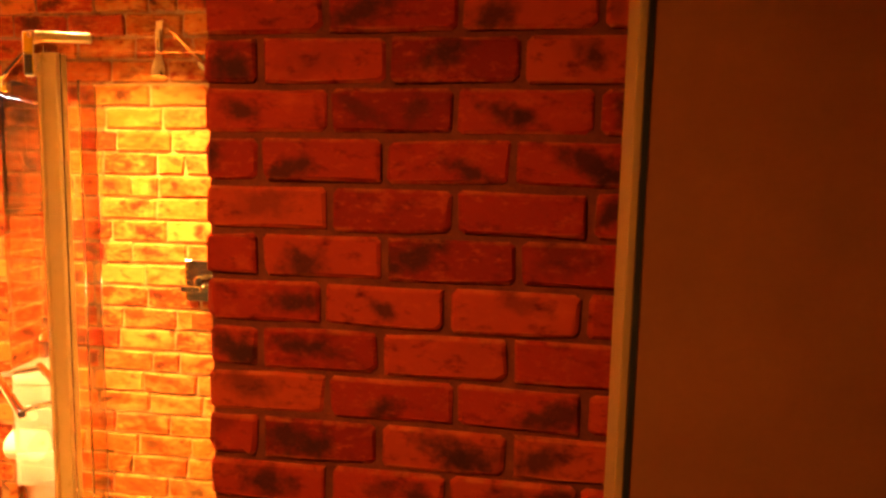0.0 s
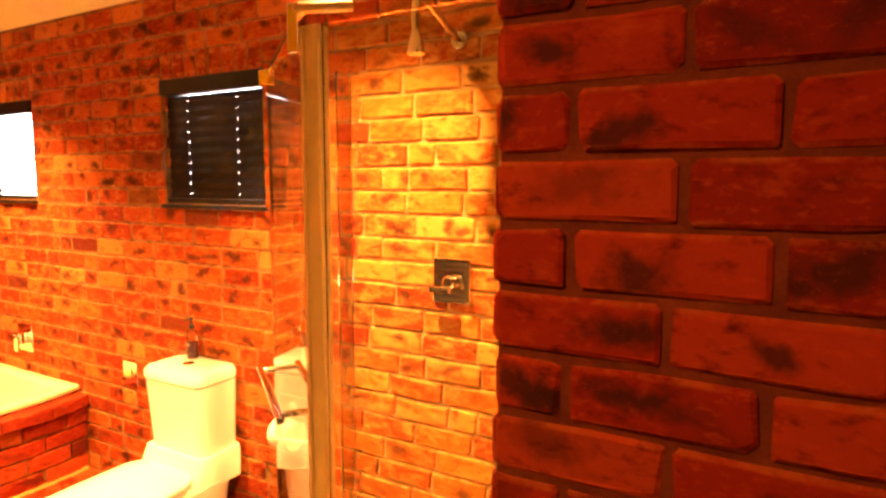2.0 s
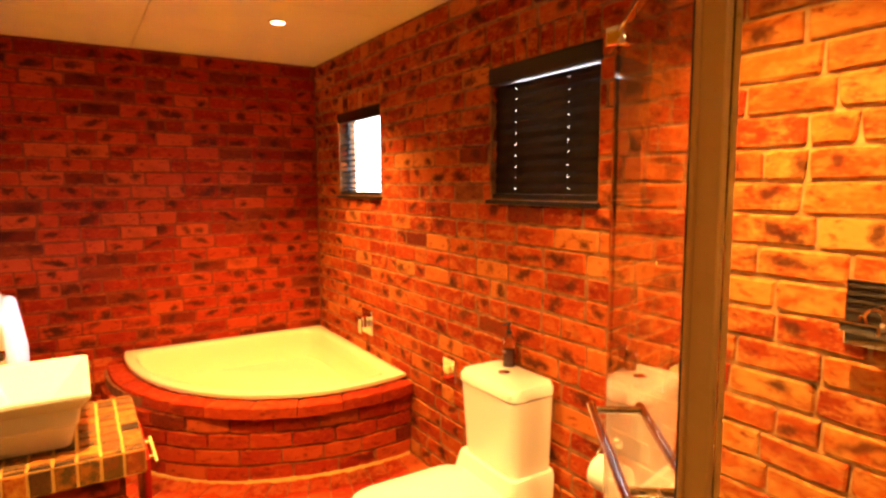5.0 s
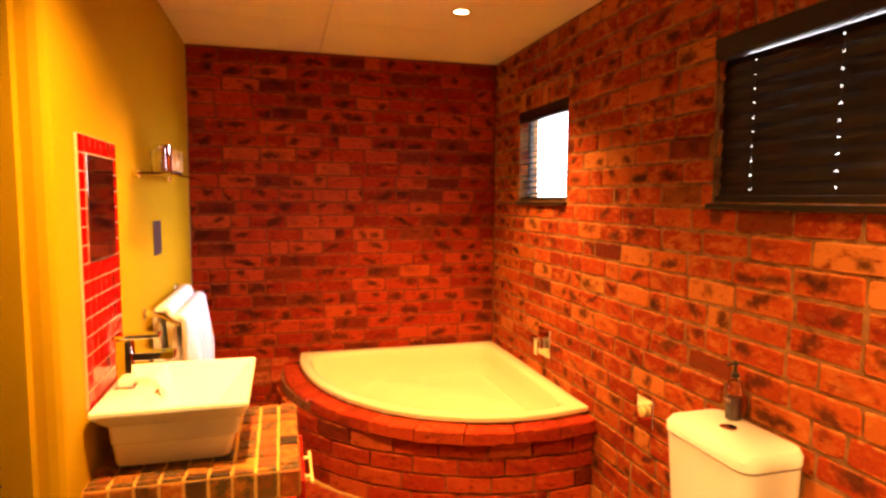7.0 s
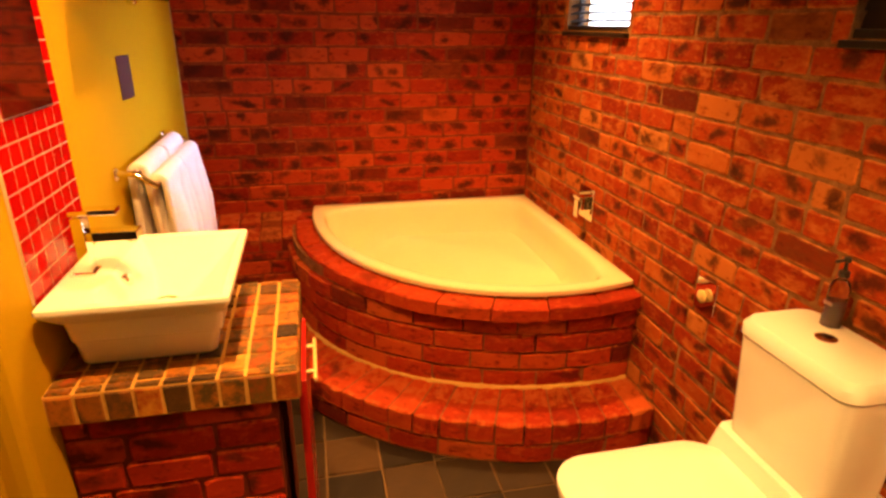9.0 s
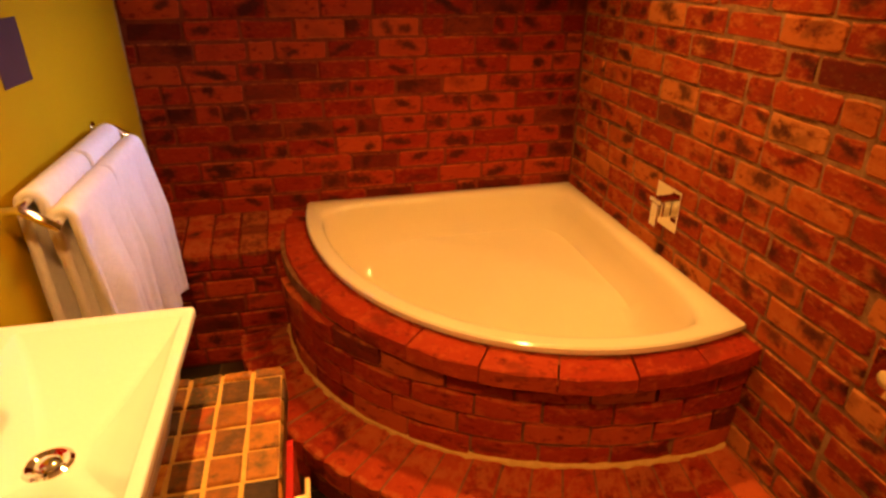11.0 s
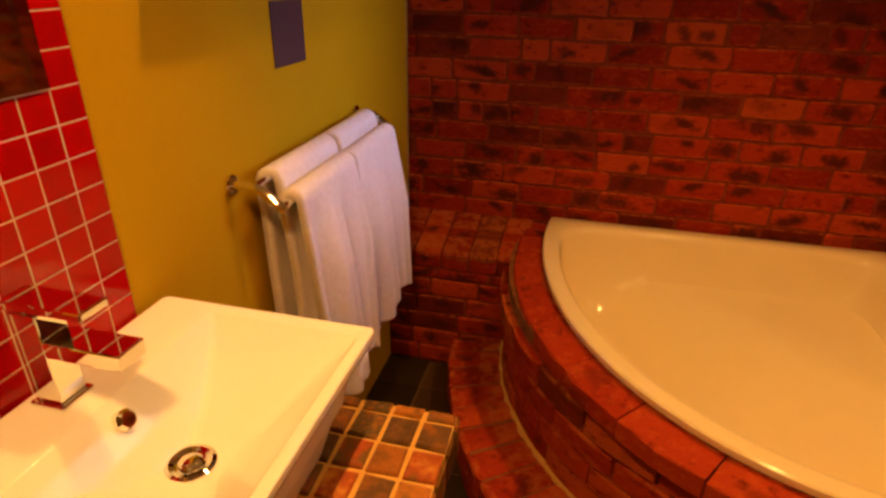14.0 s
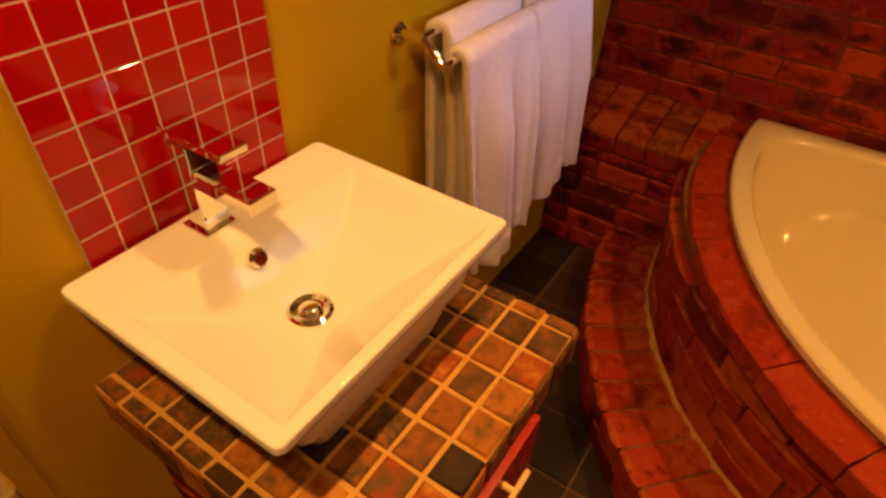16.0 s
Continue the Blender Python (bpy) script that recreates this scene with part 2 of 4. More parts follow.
FLOORTILE = tile_material("dark_floor_slate", [(0.0, (0.014, 0.009, 0.006)), (0.5, (0.030, 0.018, 0.010)), (1.0, (0.070, 0.036, 0.015))], 0.5, 0.5, 12, 0.25)
FLOORGROUT = grainy("floor_grout", (0.11, 0.06, 0.025), (0.17, 0.10, 0.045), 40, 0.95, 0.3)
REDPANEL = grainy("red_gloss_panel", (0.34, 0.010, 0.008), (0.38, 0.014, 0.010), 5, 0.25, 0, spec=0.5)
DOORWOOD = grainy("varnished_brown_door", (0.26, 0.078, 0.020), (0.34, 0.110, 0.030), 5, 0.32, 0.05, 0.001, 0.5, 60)
PINE = grainy("pale_lipping", (0.32, 0.18, 0.065), (0.40, 0.23, 0.085), 12, 0.5, 0.1)
RAGGED = grainy("ragged_plaster", (0.30, 0.19, 0.05), (0.60, 0.44, 0.20), 40, 0.9, 0.5)
CREAM = grainy("cream_sill_paint", (0.42, 0.29, 0.11), (0.48, 0.34, 0.14), 8, 0.5, 0.1)
PLUM = grainy("plum_card", (0.060, 0.022, 0.020), (0.075, 0.028, 0.026), 20, 0.6, 0.1)
RUBBER = grainy("black_seal", (0.012, 0.010, 0.009), (0.02, 0.016, 0.014), 20, 0.6, 0)
PAPER = grainy("white_tissue", (0.78, 0.76, 0.72), (0.84, 0.82, 0.78), 40, 0.95, 0.3)
AMBER = grainy("dark_bottle", (0.085, 0.026, 0.040), (0.12, 0.036, 0.055), 20, 0.25, 0, spec=0.6)
LABELMAT = grainy("bottle_label", (0.30, 0.16, 0.16), (0.38, 0.20, 0.19), 60, 0.6, 0)
MIRROR = metal("mirror_silver", (0.86, 0.86, 0.86), 0.05)
GLASS = glass("clear_glass", (0.97, 0.99, 0.97))
LAMPGLOW = glow("lamp_glow", (1.0, 0.72, 0.34), 30)
SKYGLOW = glow("bright_sky", (0.90, 0.90, 1.0), 9)


# ---- mesh helpers ----
def mesh_ob(name, bm, mat, parent=None, smooth=False):
    me = bpy.data.meshes.new(name)
    bmesh.ops.recalc_face_normals(bm, faces=bm.faces)
    if smooth:
        for f in bm.faces:
            f.smooth = True
    bm.to_mesh(me)
    bm.free()
    if smooth:
        me.set_sharp_from_angle(angle=radians(42))
    me.materials.append(mat)
    ob = new(name, me)
    if parent is not None:
        ob.parent = parent
    return ob


def part(name, bm, mat, parent, label="", smooth=False):
    ob = mesh_ob(name, bm, mat, parent, smooth)
    if label:
        ob["label"] = label
    return ob


def thing(name, label, category, group="", at=(0, 0, 0)):
    ob = new(name)
    ob.location = at
    ob.empty_display_size = 0.05
    return tagged(ob, label, category, group)


def setting(name, bm, mat, label="", category=""):
    return tagged(mesh_ob(name, bm, mat), label, category, "", "structure")


def add_box(bm, x0, x1, y0, y1, z0, z1, bevel=0.0, seg=2):
    vs = [bm.verts.new((x, y, z)) for x in (x0, x1) for y in (y0, y1) for z in (z0, z1)]
    idx = [(0, 1, 3, 2), (4, 6, 7, 5), (0, 4, 5, 1), (2, 3, 7, 6), (0, 2, 6, 4), (1, 5, 7, 3)]
    fs = [bm.faces.new([vs[i] for i in f]) for f in idx]
    if bevel:
        es = list({e for f in fs for e in f.edges})
        bmesh.ops.bevel(bm, geom=es, offset=bevel, segments=seg, affect="EDGES", profile=0.5)
    return bm


def box(x0, x1, y0, y1, z0, z1, bevel=0.0, seg=2):
    return add_box(bmesh.new(), x0, x1, y0, y1, z0, z1, bevel, seg)


def loft(rings, cap0=True, cap1=True, bm=None):
    bm = bm or bmesh.new()
    rows = [[bm.verts.new(p) for p in ring] for ring in rings]
    n = len(rows[0])
    for a, b in zip(rows, rows[1:]):
        for i in range(n):
            bm.faces.new((a[i], a[(i + 1) % n], b[(i + 1) % n], b[i]))
    if cap0:
        bm.faces.new(rows[0][::-1])
    if cap1:
        bm.faces.new(rows[-1])
    return bm


def circle(c, r, axis, n=20, ry=None):
    ax = Vector(axis).normalized()
    u = ax.orthogonal().normalized()
    v = ax.cross(u)
    return [Vector(c) + u * r * math.cos(2 * math.pi * i / n) + v * (ry or r) * math.sin(2 * math.pi * i / n) for i in range(n)]


def rod(a, b, r, n=16, bm=None, bevel=True):
    a, b = Vector(a), Vector(b)
    ax = (b - a).normalized()
    e = min(r * 0.3, (b - a).length * 0.2) if bevel else 0
    rings = [circle(a, r - e, ax, n), circle(a + ax * e, r, ax, n), circle(b - ax * e, r, ax, n), circle(b, r - e, ax, n)]
    return loft(rings, bm=bm)


def pipe(points, r, n=12):
    pts = [Vector(p) for p in points]
    rings = []
    u = None
    for i, p in enumerate(pts):
        d = (pts[min(i + 1, len(pts) - 1)] - pts[max(i - 1, 0)]).normalized()
        u = d.orthogonal().normalized() if u is None else (u - d * u.dot(d)).normalized()
        v = d.cross(u)
        rings.append([p + u * r * math.cos(2 * math.pi * k / n) + v * r * math.sin(2 * math.pi * k / n) for k in range(n)])
    return loft(rings)


def lathe(profile, c=(0, 0, 0), n=28):
    return loft([[Vector((c[0] + r * math.cos(2 * math.pi * i / n), c[1] + r * math.sin(2 * math.pi * i / n), c[2] + z)) for i in range(n)] for r, z in profile])


def rrect(x0, x1, y0, y1, z, r, n=5):
    pts = []
    for cx, cy, a0 in ((x1 - r, y1 - r, 0), (x0 + r, y1 - r, 90), (x0 + r, y0 + r, 180), (x1 - r, y0 + r, 270)):
        for k in range(n):
            a = radians(a0 + 90 * k / (n - 1))
            pts.append(Vector((cx + r * math.cos(a), cy + r * math.sin(a), z)))
    return pts


# ---- bricks ----
def brick_verts(w, h, d, rng, rag=0.0027, edge=0.0055):
    """Outline of a worn brick's face: front ring, rim ring, back ring, in local x, y (depth), z."""
    a, b = w / 2, h / 2
    front, rim, back = [], [], []
    out = []
    for sx, sz in ((-1, -1), (1, -1), (1, 1), (-1, 1)):
        c = min(rng.uniform(0.003, 0.010), a * 0.4)
        pair = [(sx * a, sz * (b - c), sx, sz), (sx * (a - c), sz * b, sx, sz)]
        out += pair if sx * sz > 0 else pair[::-1]
        if (sx, sz) in ((-1, -1), (1, 1)):
            out.append((rng.uniform(-0.4, 0.4) * a, sz * b, 0, sz))
    for x, z, sx, sz in out:
        jx, jz = rng.uniform(-rag, rag), rng.uniform(-rag, rag)
        rim.append((x + jx, rng.uniform(0.003, 0.006), z + jz))
        front.append((x + jx - edge * sx * rng.uniform(0.6, 1.3), rng.uniform(-0.001, 0.001), z + jz - edge * sz * rng.uniform(0.6, 1.3)))
        back.append((x + jx, d, z + jz))
    return front, rim, back


def fill_brick(bm, uv, w, h, d, rng, m=None):
    src = brick_verts(w, h, d, rng)
    rings = [[bm.verts.new(p if m is None else m @ Vector(p)) for p in ring] for ring in src]
    flat = {v: (p[0], p[2]) for ring, row in zip(rings, src) for v, p in zip(ring, row)}
    faces = [bm.faces.new(rings[0])]
    n = len(rings[0])
    for p, q in zip(rings, rings[1:]):
        for i in range(n):
            faces.append(bm.faces.new((p[i], q[i], q[(i + 1) % n], p[(i + 1) % n])))
    for f in faces:
        for loop in f.loops:
            loop[uv].uv = flat[loop.vert]


BRICK_MESH = {}


def brick_mesh(w, h, mat, d=0.03, kinds=9):
    key = (round(w, 3), round(h, 3), random.randrange(kinds), mat.name)
    if key not in BRICK_MESH:
        rng = random.Random(hash(key[:2]) % 9973 + key[2])
        bm = bmesh.new()
        uv = bm.loops.layers.uv.new("face")
        fill_brick(bm, uv, w, h, d, rng)
        me = bpy.data.meshes.new("brick")
        bmesh.ops.recalc_face_normals(bm, faces=bm.faces)
        bm.to_mesh(me)
        bm.free()
        me.materials.append(mat)
        BRICK_MESH[key] = me
    return BRICK_MESH[key]


def lay_bricks(wall, spans, to_world, near=None, joint=0.011, mat=BRICK):
    """spans: (u0, u1, z0, z1) faces of bricks in the wall's plane. near(u, z): a part of its own; the others are joined."""
    rest = bmesh.new()
    uv = rest.loops.layers.uv.new("face")
    rng = random.Random(len(spans))
    count = 0
    for u0, u1, z0, z1 in spans:
        w, h = u1 - u0 - joint, z1 - z0 - joint
        if w < 0.015 or h < 0.012:
            continue
        u, z = (u0 + u1) / 2, (z0 + z1) / 2
        m = to_world @ pose(u, rng.uniform(-0.0025, 0.0025), z, rng.uniform(-1.0, 1.0), rng.uniform(-0.35, 0.35), rng.uniform(-0.6, 0.6))
        if near is None or near(u, z):
            w5 = max(0.02, round(w * 50) / 50) if w > 0.13 else max(0.01, round(w * 100) / 100)
            ob = new("brick", brick_mesh(w5, round(h * 250) / 250, mat))
            ob.parent = wall
            ob.matrix_world = m @ Matrix.Diagonal((w / w5, 1, h / (round(h * 250) / 250), 1))
            count += 1
        else:
            fill_brick(rest, uv, w, h, 0.03, rng, m)
    if rest.verts:
        tagged(part("brick_rows", rest, mat, wall, "rows of worn red bricks"), kind="stuff")
    else:
        rest.free()
    return count


def running_bond(u0, u1, z_first, course, z0, z1, length, seed, shift=None, halves=0.12, holes=()):
    """Courses of stretchers with some half bricks; holes: (u0, u1, z0, z1) left out."""
    rng = random.Random(seed)
    spans = []
    k = math.floor((z0 - z_first) / course)
    while z_first + k * course < z1 - 0.005:
        a, b = max(z0, z_first + k * course), min(z1, z_first + (k + 1) * course)
        start = (length / 2 if k % 2 else 0.0) if shift is not None else rng.uniform(0, length)
        u = u0 - start + (shift or 0.0)
        while u > u0:
            u -= length
        while u < u1:
            w = length * rng.uniform(0.96, 1.04) if shift is None else length
            if shift is None and rng.random() < halves:
                w = length * 0.5
            pieces = [(max(u, u0), min(u + w, u1))]
            for h0, h1, g0, g1 in holes:
                if b > g0 + 0.02 and a < g1 - 0.02:
                    cut = []
                    for p, q in pieces:
                        if q <= h0 or p >= h1:
                            cut.append((p, q))
                        else:
                            if p < h0 - 0.012:
                                cut.append((p, h0))
                            if q > h1 + 0.012:
                                cut.append((h1, q))
                    pieces = cut
            spans += [(p, q, a, b) for p, q in pieces if q - p > 0.022]
            u += w
        k += 1
    return spans
# ---- the room's shell ----
XF, YN, YS = -4.75, 2.07, 0.205
TOP = CEIL + 0.02
Z1 = 0.972
COURSE = 0.0797
W1 = (-4.335, -3.745, 1.545, 2.043)
W2 = (-2.712, -2.125, 1.547, 2.056)

setting("floor", box(-4.95, 1.3, -1.2, 2.3, -0.2, -0.006), FLOORGROUT, "dark slate tiled bathroom floor", "floor")

wall_far = setting("wall_west", box(XF - 0.2, XF - 0.004, YS - 0.2, YN + 0.25, -0.05, TOP), MORTAR_BROWN, "red brick wall behind the corner bath", "wall")


def wall_with_holes(x0, x1, y0, y1, z0, z1, holes):
    bm = bmesh.new()
    x = x0
    for h0, h1, g0, g1 in sorted(holes):
        add_box(bm, x, h0, y0, y1, z0, z1)
        add_box(bm, h0, h1, y0, y1, z0, g0)
        add_box(bm, h0, h1, y0, y1, g1, z1)
        x = h1
    add_box(bm, x, x1, y0, y1, z0, z1)
    return bm


wall_north = setting("wall_north", wall_with_holes(XF - 0.009, -1.68, YN + 0.0035, YN + 0.12, -0.05, TOP, [W1, W2]), MORTAR_DULL, "long red brick wall with two small windows", "wall")
wall_stall = setting("wall_north_shower", box(-1.68, 1.3, YN + 0.011, YN + 0.12, -0.05, TOP), MORTAR_LAMPLIT, "brick wall in the shower, lamp glow coloured into bricks and mortar", "wall")
W3 = (-2.60, -1.45, 0.65, 2.2)
setting("wall_south", wall_with_holes(XF - 0.009, -0.95, YS - 0.24, YS - 0.055, -0.05, TOP, [W3]), OLIVE, "olive yellow painted plaster wall", "wall")
bm = bmesh.new()
prof = [(XF - 0.009, YS - 0.0545), (XF - 0.009, YS), (-2.665, YS), (-2.652, YS - 0.003), (-2.640, YS - 0.014), (-2.633, YS - 0.032), (-2.6305, YS - 0.0545)]
loft([[Vector((x, y, z)) for x, y in prof] for z in (-0.05, TOP)], bm=bm)
setting("wall_south_face", bm, OLIVE, "olive painted plaster with a rounded corner", "wall")
rng = random.Random(3)
bm = bmesh.new()
edge_rows = []
for k in range(121):
    z = 0.55 + 1.9 * k / 120
    a, b = XF + 0.002 + rng.uniform(0, 0.003), XF + 0.004 + rng.uniform(0, 0.009)
    edge_rows.append([Vector((a, YS - 0.001, z)), Vector((b, YS - 0.001, z)), Vector((b - 0.001, YS + 0.004, z)), Vector((a, YS + 0.005, z))])
loft(edge_rows, bm=bm)
setting("trim", bm, RAGGED, "ragged cream plaster edge along the bricks", "plaster edge")
setting("wall_entry_west", box(-1.1, -0.95, -1.2, YS - 0.24, -0.05, TOP), OLIVE, "olive painted return wall by the entrance", "wall")
setting("wall_entry_south", box(-1.1, 1.3, -1.4, -1.2, -0.05, TOP), PLASTER, "plain plaster wall behind the entrance", "wall")
setting("wall_east", box(1.1, 1.3, -1.2, YN + 0.009, -0.05, TOP), PLASTER, "plain plaster wall at the entrance end", "wall")
PX0, PX1, PY0, PY1 = -0.716, 0.10, 1.058, 1.27
pillar = setting("wall_pillar", box(PX0 + 0.008, PX1, PY0 + 0.008, PY1, -0.05, TOP), MORTAR_RED, "dark red brick partition beside the shower", "wall")
setting("wall_shower_end", box(PX1 - 0.09, PX1, PY1, YN + 0.009, -0.05, TOP), PLASTER, "plain plaster end wall of the shower", "wall")
setting("wall_over_door", box(PX1, 1.1, PY0 + 0.02, PY1, 2.07, TOP), PLASTER, "plaster panel above the brown door", "wall")
setting("wall_beside_door", box(0.92, 1.1, PY0 + 0.02, PY1, -0.05, 2.07), PLASTER, "plaster strip beside the door frame", "wall")

# ceiling boards with narrow joints
bm = bmesh.new()
xs = [XF - 0.1] + [-4.105 + 0.67 * k for k in range(0, 8)] + [1.3]
for xa, xb in zip(xs, xs[1:]):
    for ya, yb in ((-1.2, 0.95), (0.95, YN + 0.1)):
        add_box(bm, xa + 0.002, xb - 0.002, ya + 0.002, yb - 0.002, CEIL, CEIL + 0.012)
setting("ceiling", bm, CEILING, "pale ceiling boards with fine joints", "ceiling")
setting("ceiling_backing", box(XF - 0.2, 1.3, -1.4, YN + 0.25, CEIL + 0.013, CEIL + 0.1), JOINT, "dark backing above the ceiling boards", "ceiling")


# ---- windows ----
def sky_window(name, w, label):
    x0, x1, z0, z1 = w
    y = YN + 0.058
    fr = bmesh.new()
    t = 0.020
    add_box(fr, x0, x1, y, y + 0.024, z0, z0 + t)
    add_box(fr, x0, x1, y, y + 0.024, z1 - t, z1)
    add_box(fr, x0, x0 + t, y, y + 0.024, z0 + t, z1 - t)
    add_box(fr, x1 - t, x1, y, y + 0.024, z0 + t, z1 - t)
    ob = setting(name, fr, BLACK, label, "window")
    p = part("pane", box(x0 + t, x1 - t, y + 0.010, y + 0.014, z0 + t, z1 - t), GLASS, ob, "clear window glass")
    p.visible_shadow = False
    return ob


win1 = sky_window("window_1", W1, "small window with bright daylight behind it")
win2 = sky_window("window_2", W2, "small window behind a closed black blind")
for w in (W1, W2):
    setting("window_sill", box(w[0] - 0.012, w[1] + 0.012, YN - 0.018, YN + 0.085, w[2] - 0.022, w[2] - 0.004, 0.003), BLACK, "black window board", "sill")
setting("backdrop", box(-14.0, 0.5, 3.2, 3.22, 0.3, 5.5), SKYGLOW, "bright overcast sky outside the windows", "sky")


def slat(x0, x1, depth, tilt, holes, bow=0.002):
    """One blind slat about its own middle; holes: places along x of the cord slots."""
    bm = bmesh.new()
    cuts = [x0] + [c + s * 0.0035 for c in holes for s in (-1, 1)] + [x1]
    rows = [-depth / 2, -0.002, 0.002, depth / 2]
    ca, sa = math.cos(tilt), math.sin(tilt)

    def pt(x, d, up):
        z = bow * (1 - (2 * d / depth) ** 2) + up
        return bm.verts.new((x, d * ca - z * sa, d * sa + z * ca))
    for side in (0.0, 0.0012):
        grid = [[pt(x, d, side) for d in rows] for x in cuts]
        for i in range(len(cuts) - 1):
            for j in range(3):
                if not (i % 2 == 1 and j == 1):
                    bm.faces.new((grid[i][j], grid[i + 1][j], grid[i + 1][j + 1], grid[i][j + 1]))
    return bm


def blind(name, label, x0, x1, z0, z1, y, pitch, depth, tilt, holes, face=1, head=0.075):
    """A venetian blind; face: +1 when the room lies towards -y, -1 when towards +y."""
    b = thing(name, label, "blind", "", ((x0 + x1) / 2, y, z0))
    b.matrix_world = pose((x0 + x1) / 2, y, z0)
    half = (x1 - x0) / 2
    part("head_box", box(-half, half, -0.035 * face if face > 0 else -0.02, 0.02 if face > 0 else 0.035, z1 - z0 - head, z1 - z0, 0.004), BLACK, b, "black pelmet box")
    part("bottom_rail", box(-half, half, -0.022, 0.022, 0.0, 0.026, 0.006), BLACK, b)
    n = int((z1 - z0 - head - 0.035) / pitch) + 1
    me = None
    local = [h - (x0 + x1) / 2 for h in holes]
    for k in range(n):
        if me is None:
            s = part("slat", slat(-half + 0.008, half - 0.008, depth, tilt, local), BLACK, b)
            me = s.data
        else:
            s = new("slat", me)
            s.parent = b
        s.location = (0, 0, 0.045 + pitch * k)
    for h in local:
        part("cord", rod((h + 0.003, -0.7 * depth * abs(math.cos(tilt)) * face, 0.02), (h + 0.003, -0.7 * depth * abs(math.cos(tilt)) * face, z1 - z0 - head), 0.0008, 6), BLACK, b)
    for h in local:
        part("cap", rod((h, -0.022 * face, 0.013), (h, -0.026 * face, 0.013), 0.006, 10), BLACK, b, "small round rail cap")
    return b


blind("venetian_blind", "closed black venetian blind in the window over the toilet", W2[0] - 0.012, W2[1] + 0.012, W2[2] - 0.005, W2[3] + 0.01, YN + 0.032, 0.0431, 0.048, radians(78), (W2[0] + 0.127, W2[0] + 0.418), head=0.0645)
blind("venetian_blind", "open black venetian blind in the bright window", W1[0] - 0.005, W1[1] + 0.005, W1[2] - 0.004, W1[3] + 0.008, YN + 0.03, 0.034, 0.046, radians(17), (W1[0] + 0.13, W1[0] + 0.47), head=0.06)
blind("venetian_blind", "half closed black venetian blind over the low window sill", W3[0] + 0.02, W3[1] - 0.02, W3[2] + 0.012, W3[3], YS - 0.125, 0.042, 0.05, radians(-38), (W3[0] + 0.2, W3[1] - 0.2), face=-1)
tassels = thing("blind_cord", "hanging black cords with small tassels beside the blind", "cord", "", (W3[0] + 0.13, YS - 0.075, 1.0))
tassels.matrix_world = pose(W3[0] + 0.13, YS - 0.075, 1.0)
for dx, drop in ((0.0, 0.06), (0.02, -0.02), (0.035, -0.03)):
    part("string", rod((dx, 0, drop + 0.03), (dx, 0, 1.12), 0.0012, 6), BLACK, tassels)
    part("tassel", lathe([(0.003, 0.035), (0.006, 0.03), (0.009, 0.012), (0.009, 0.004), (0.006, 0)], (dx, 0, drop), 12), BLACK, tassels, "glossy black cord tassel", True)
setting("window_sill", box(W3[0] + 0.002, W3[1] - 0.002, YS - 0.2, YS - 0.045, W3[2] - 0.03, W3[2] + 0.004, 0.006), CREAM, "ochre painted window sill", "sill")
bm = bmesh.new()
add_box(bm, W3[0], W3[1], YS - 0.235, YS - 0.2, W3[2], W3[3])
setting("window_3", bm, DARKHOLE, "dark window behind the half closed blind", "window")

# ---- brown door standing ajar ----
HX, HY = 0.840, 1.165
door = thing("door", "varnished brown flush door standing ajar, pale lipping", "door")
door.matrix_world = pose(HX, HY, 0, 0, 0, 180 + 13)
LEAF = 0.915
part("leaf", box(0, LEAF - 0.012, -0.006, 0.032, 0.008, 2.05, 0.002), DOORWOOD, door)
part("lipping", box(LEAF - 0.012, LEAF, -0.006, 0.032, 0.008, 2.05, 0.002), PINE, door, "pale wooden edge lipping")
part("seal", box(LEAF - 0.02, LEAF - 0.012, 0.0325, 0.0345, 0.008, 2.05), RUBBER, door, "black edge seal")
for s, y0 in ((1, 0.032), (-1, -0.006)):
    h = part("handle", pipe([(LEAF - 0.03, y0, 1.168), (LEAF - 0.03, y0 + s * 0.045, 1.168), (LEAF - 0.024, y0 + s * 0.055, 1.168), (LEAF + 0.02, y0 + s * 0.06, 1.165), (LEAF + 0.045, y0 + s * 0.05, 1.150)] if s < 0 else [(LEAF - 0.055, y0, 1.168), (LEAF - 0.055, y0 + 0.05, 1.168), (LEAF - 0.062, y0 + 0.056, 1.168), (LEAF - 0.15, y0 + 0.056, 1.168)], 0.008), CHROME, door, "chrome lever handle", True)
    part("rose", rod((LEAF - 0.055, y0, 1.168), (LEAF - 0.055, y0 + s * 0.008, 1.168), 0.024, 24), CHROME, h)
setting("door_frame", box(0.847, 0.919, 1.11, 1.27, 0, 2.07, 0.003), DOORWOOD, "brown wooden door jamb", "door frame")

# ---- corner bath with brick surround and step ----
CX, CY = XF, YN
HALF = math.pi / 2
# radius from the room's corner: a + s*t + b*sin 2t + c*sin 4t
LIP = (1.2942, -0.0275, 0.1367, 0.0313)
COPING = (1.3790, -0.0301, 0.1556, 0.0244)
SURROUND = (1.3392, 0.0016, 0.1376, -0.011)
STEP = (1.5648, -0.0061, 0.1404, 0.0102)


def arc_r(t, curve, off=0.0):
    a, s, b, c = curve
    return a + off + s * t + b * math.sin(2 * t) + c * math.sin(4 * t)


def arc_pt(t, r, z):
    return Vector((CX + r * math.cos(t), CY - r * math.sin(t), z))


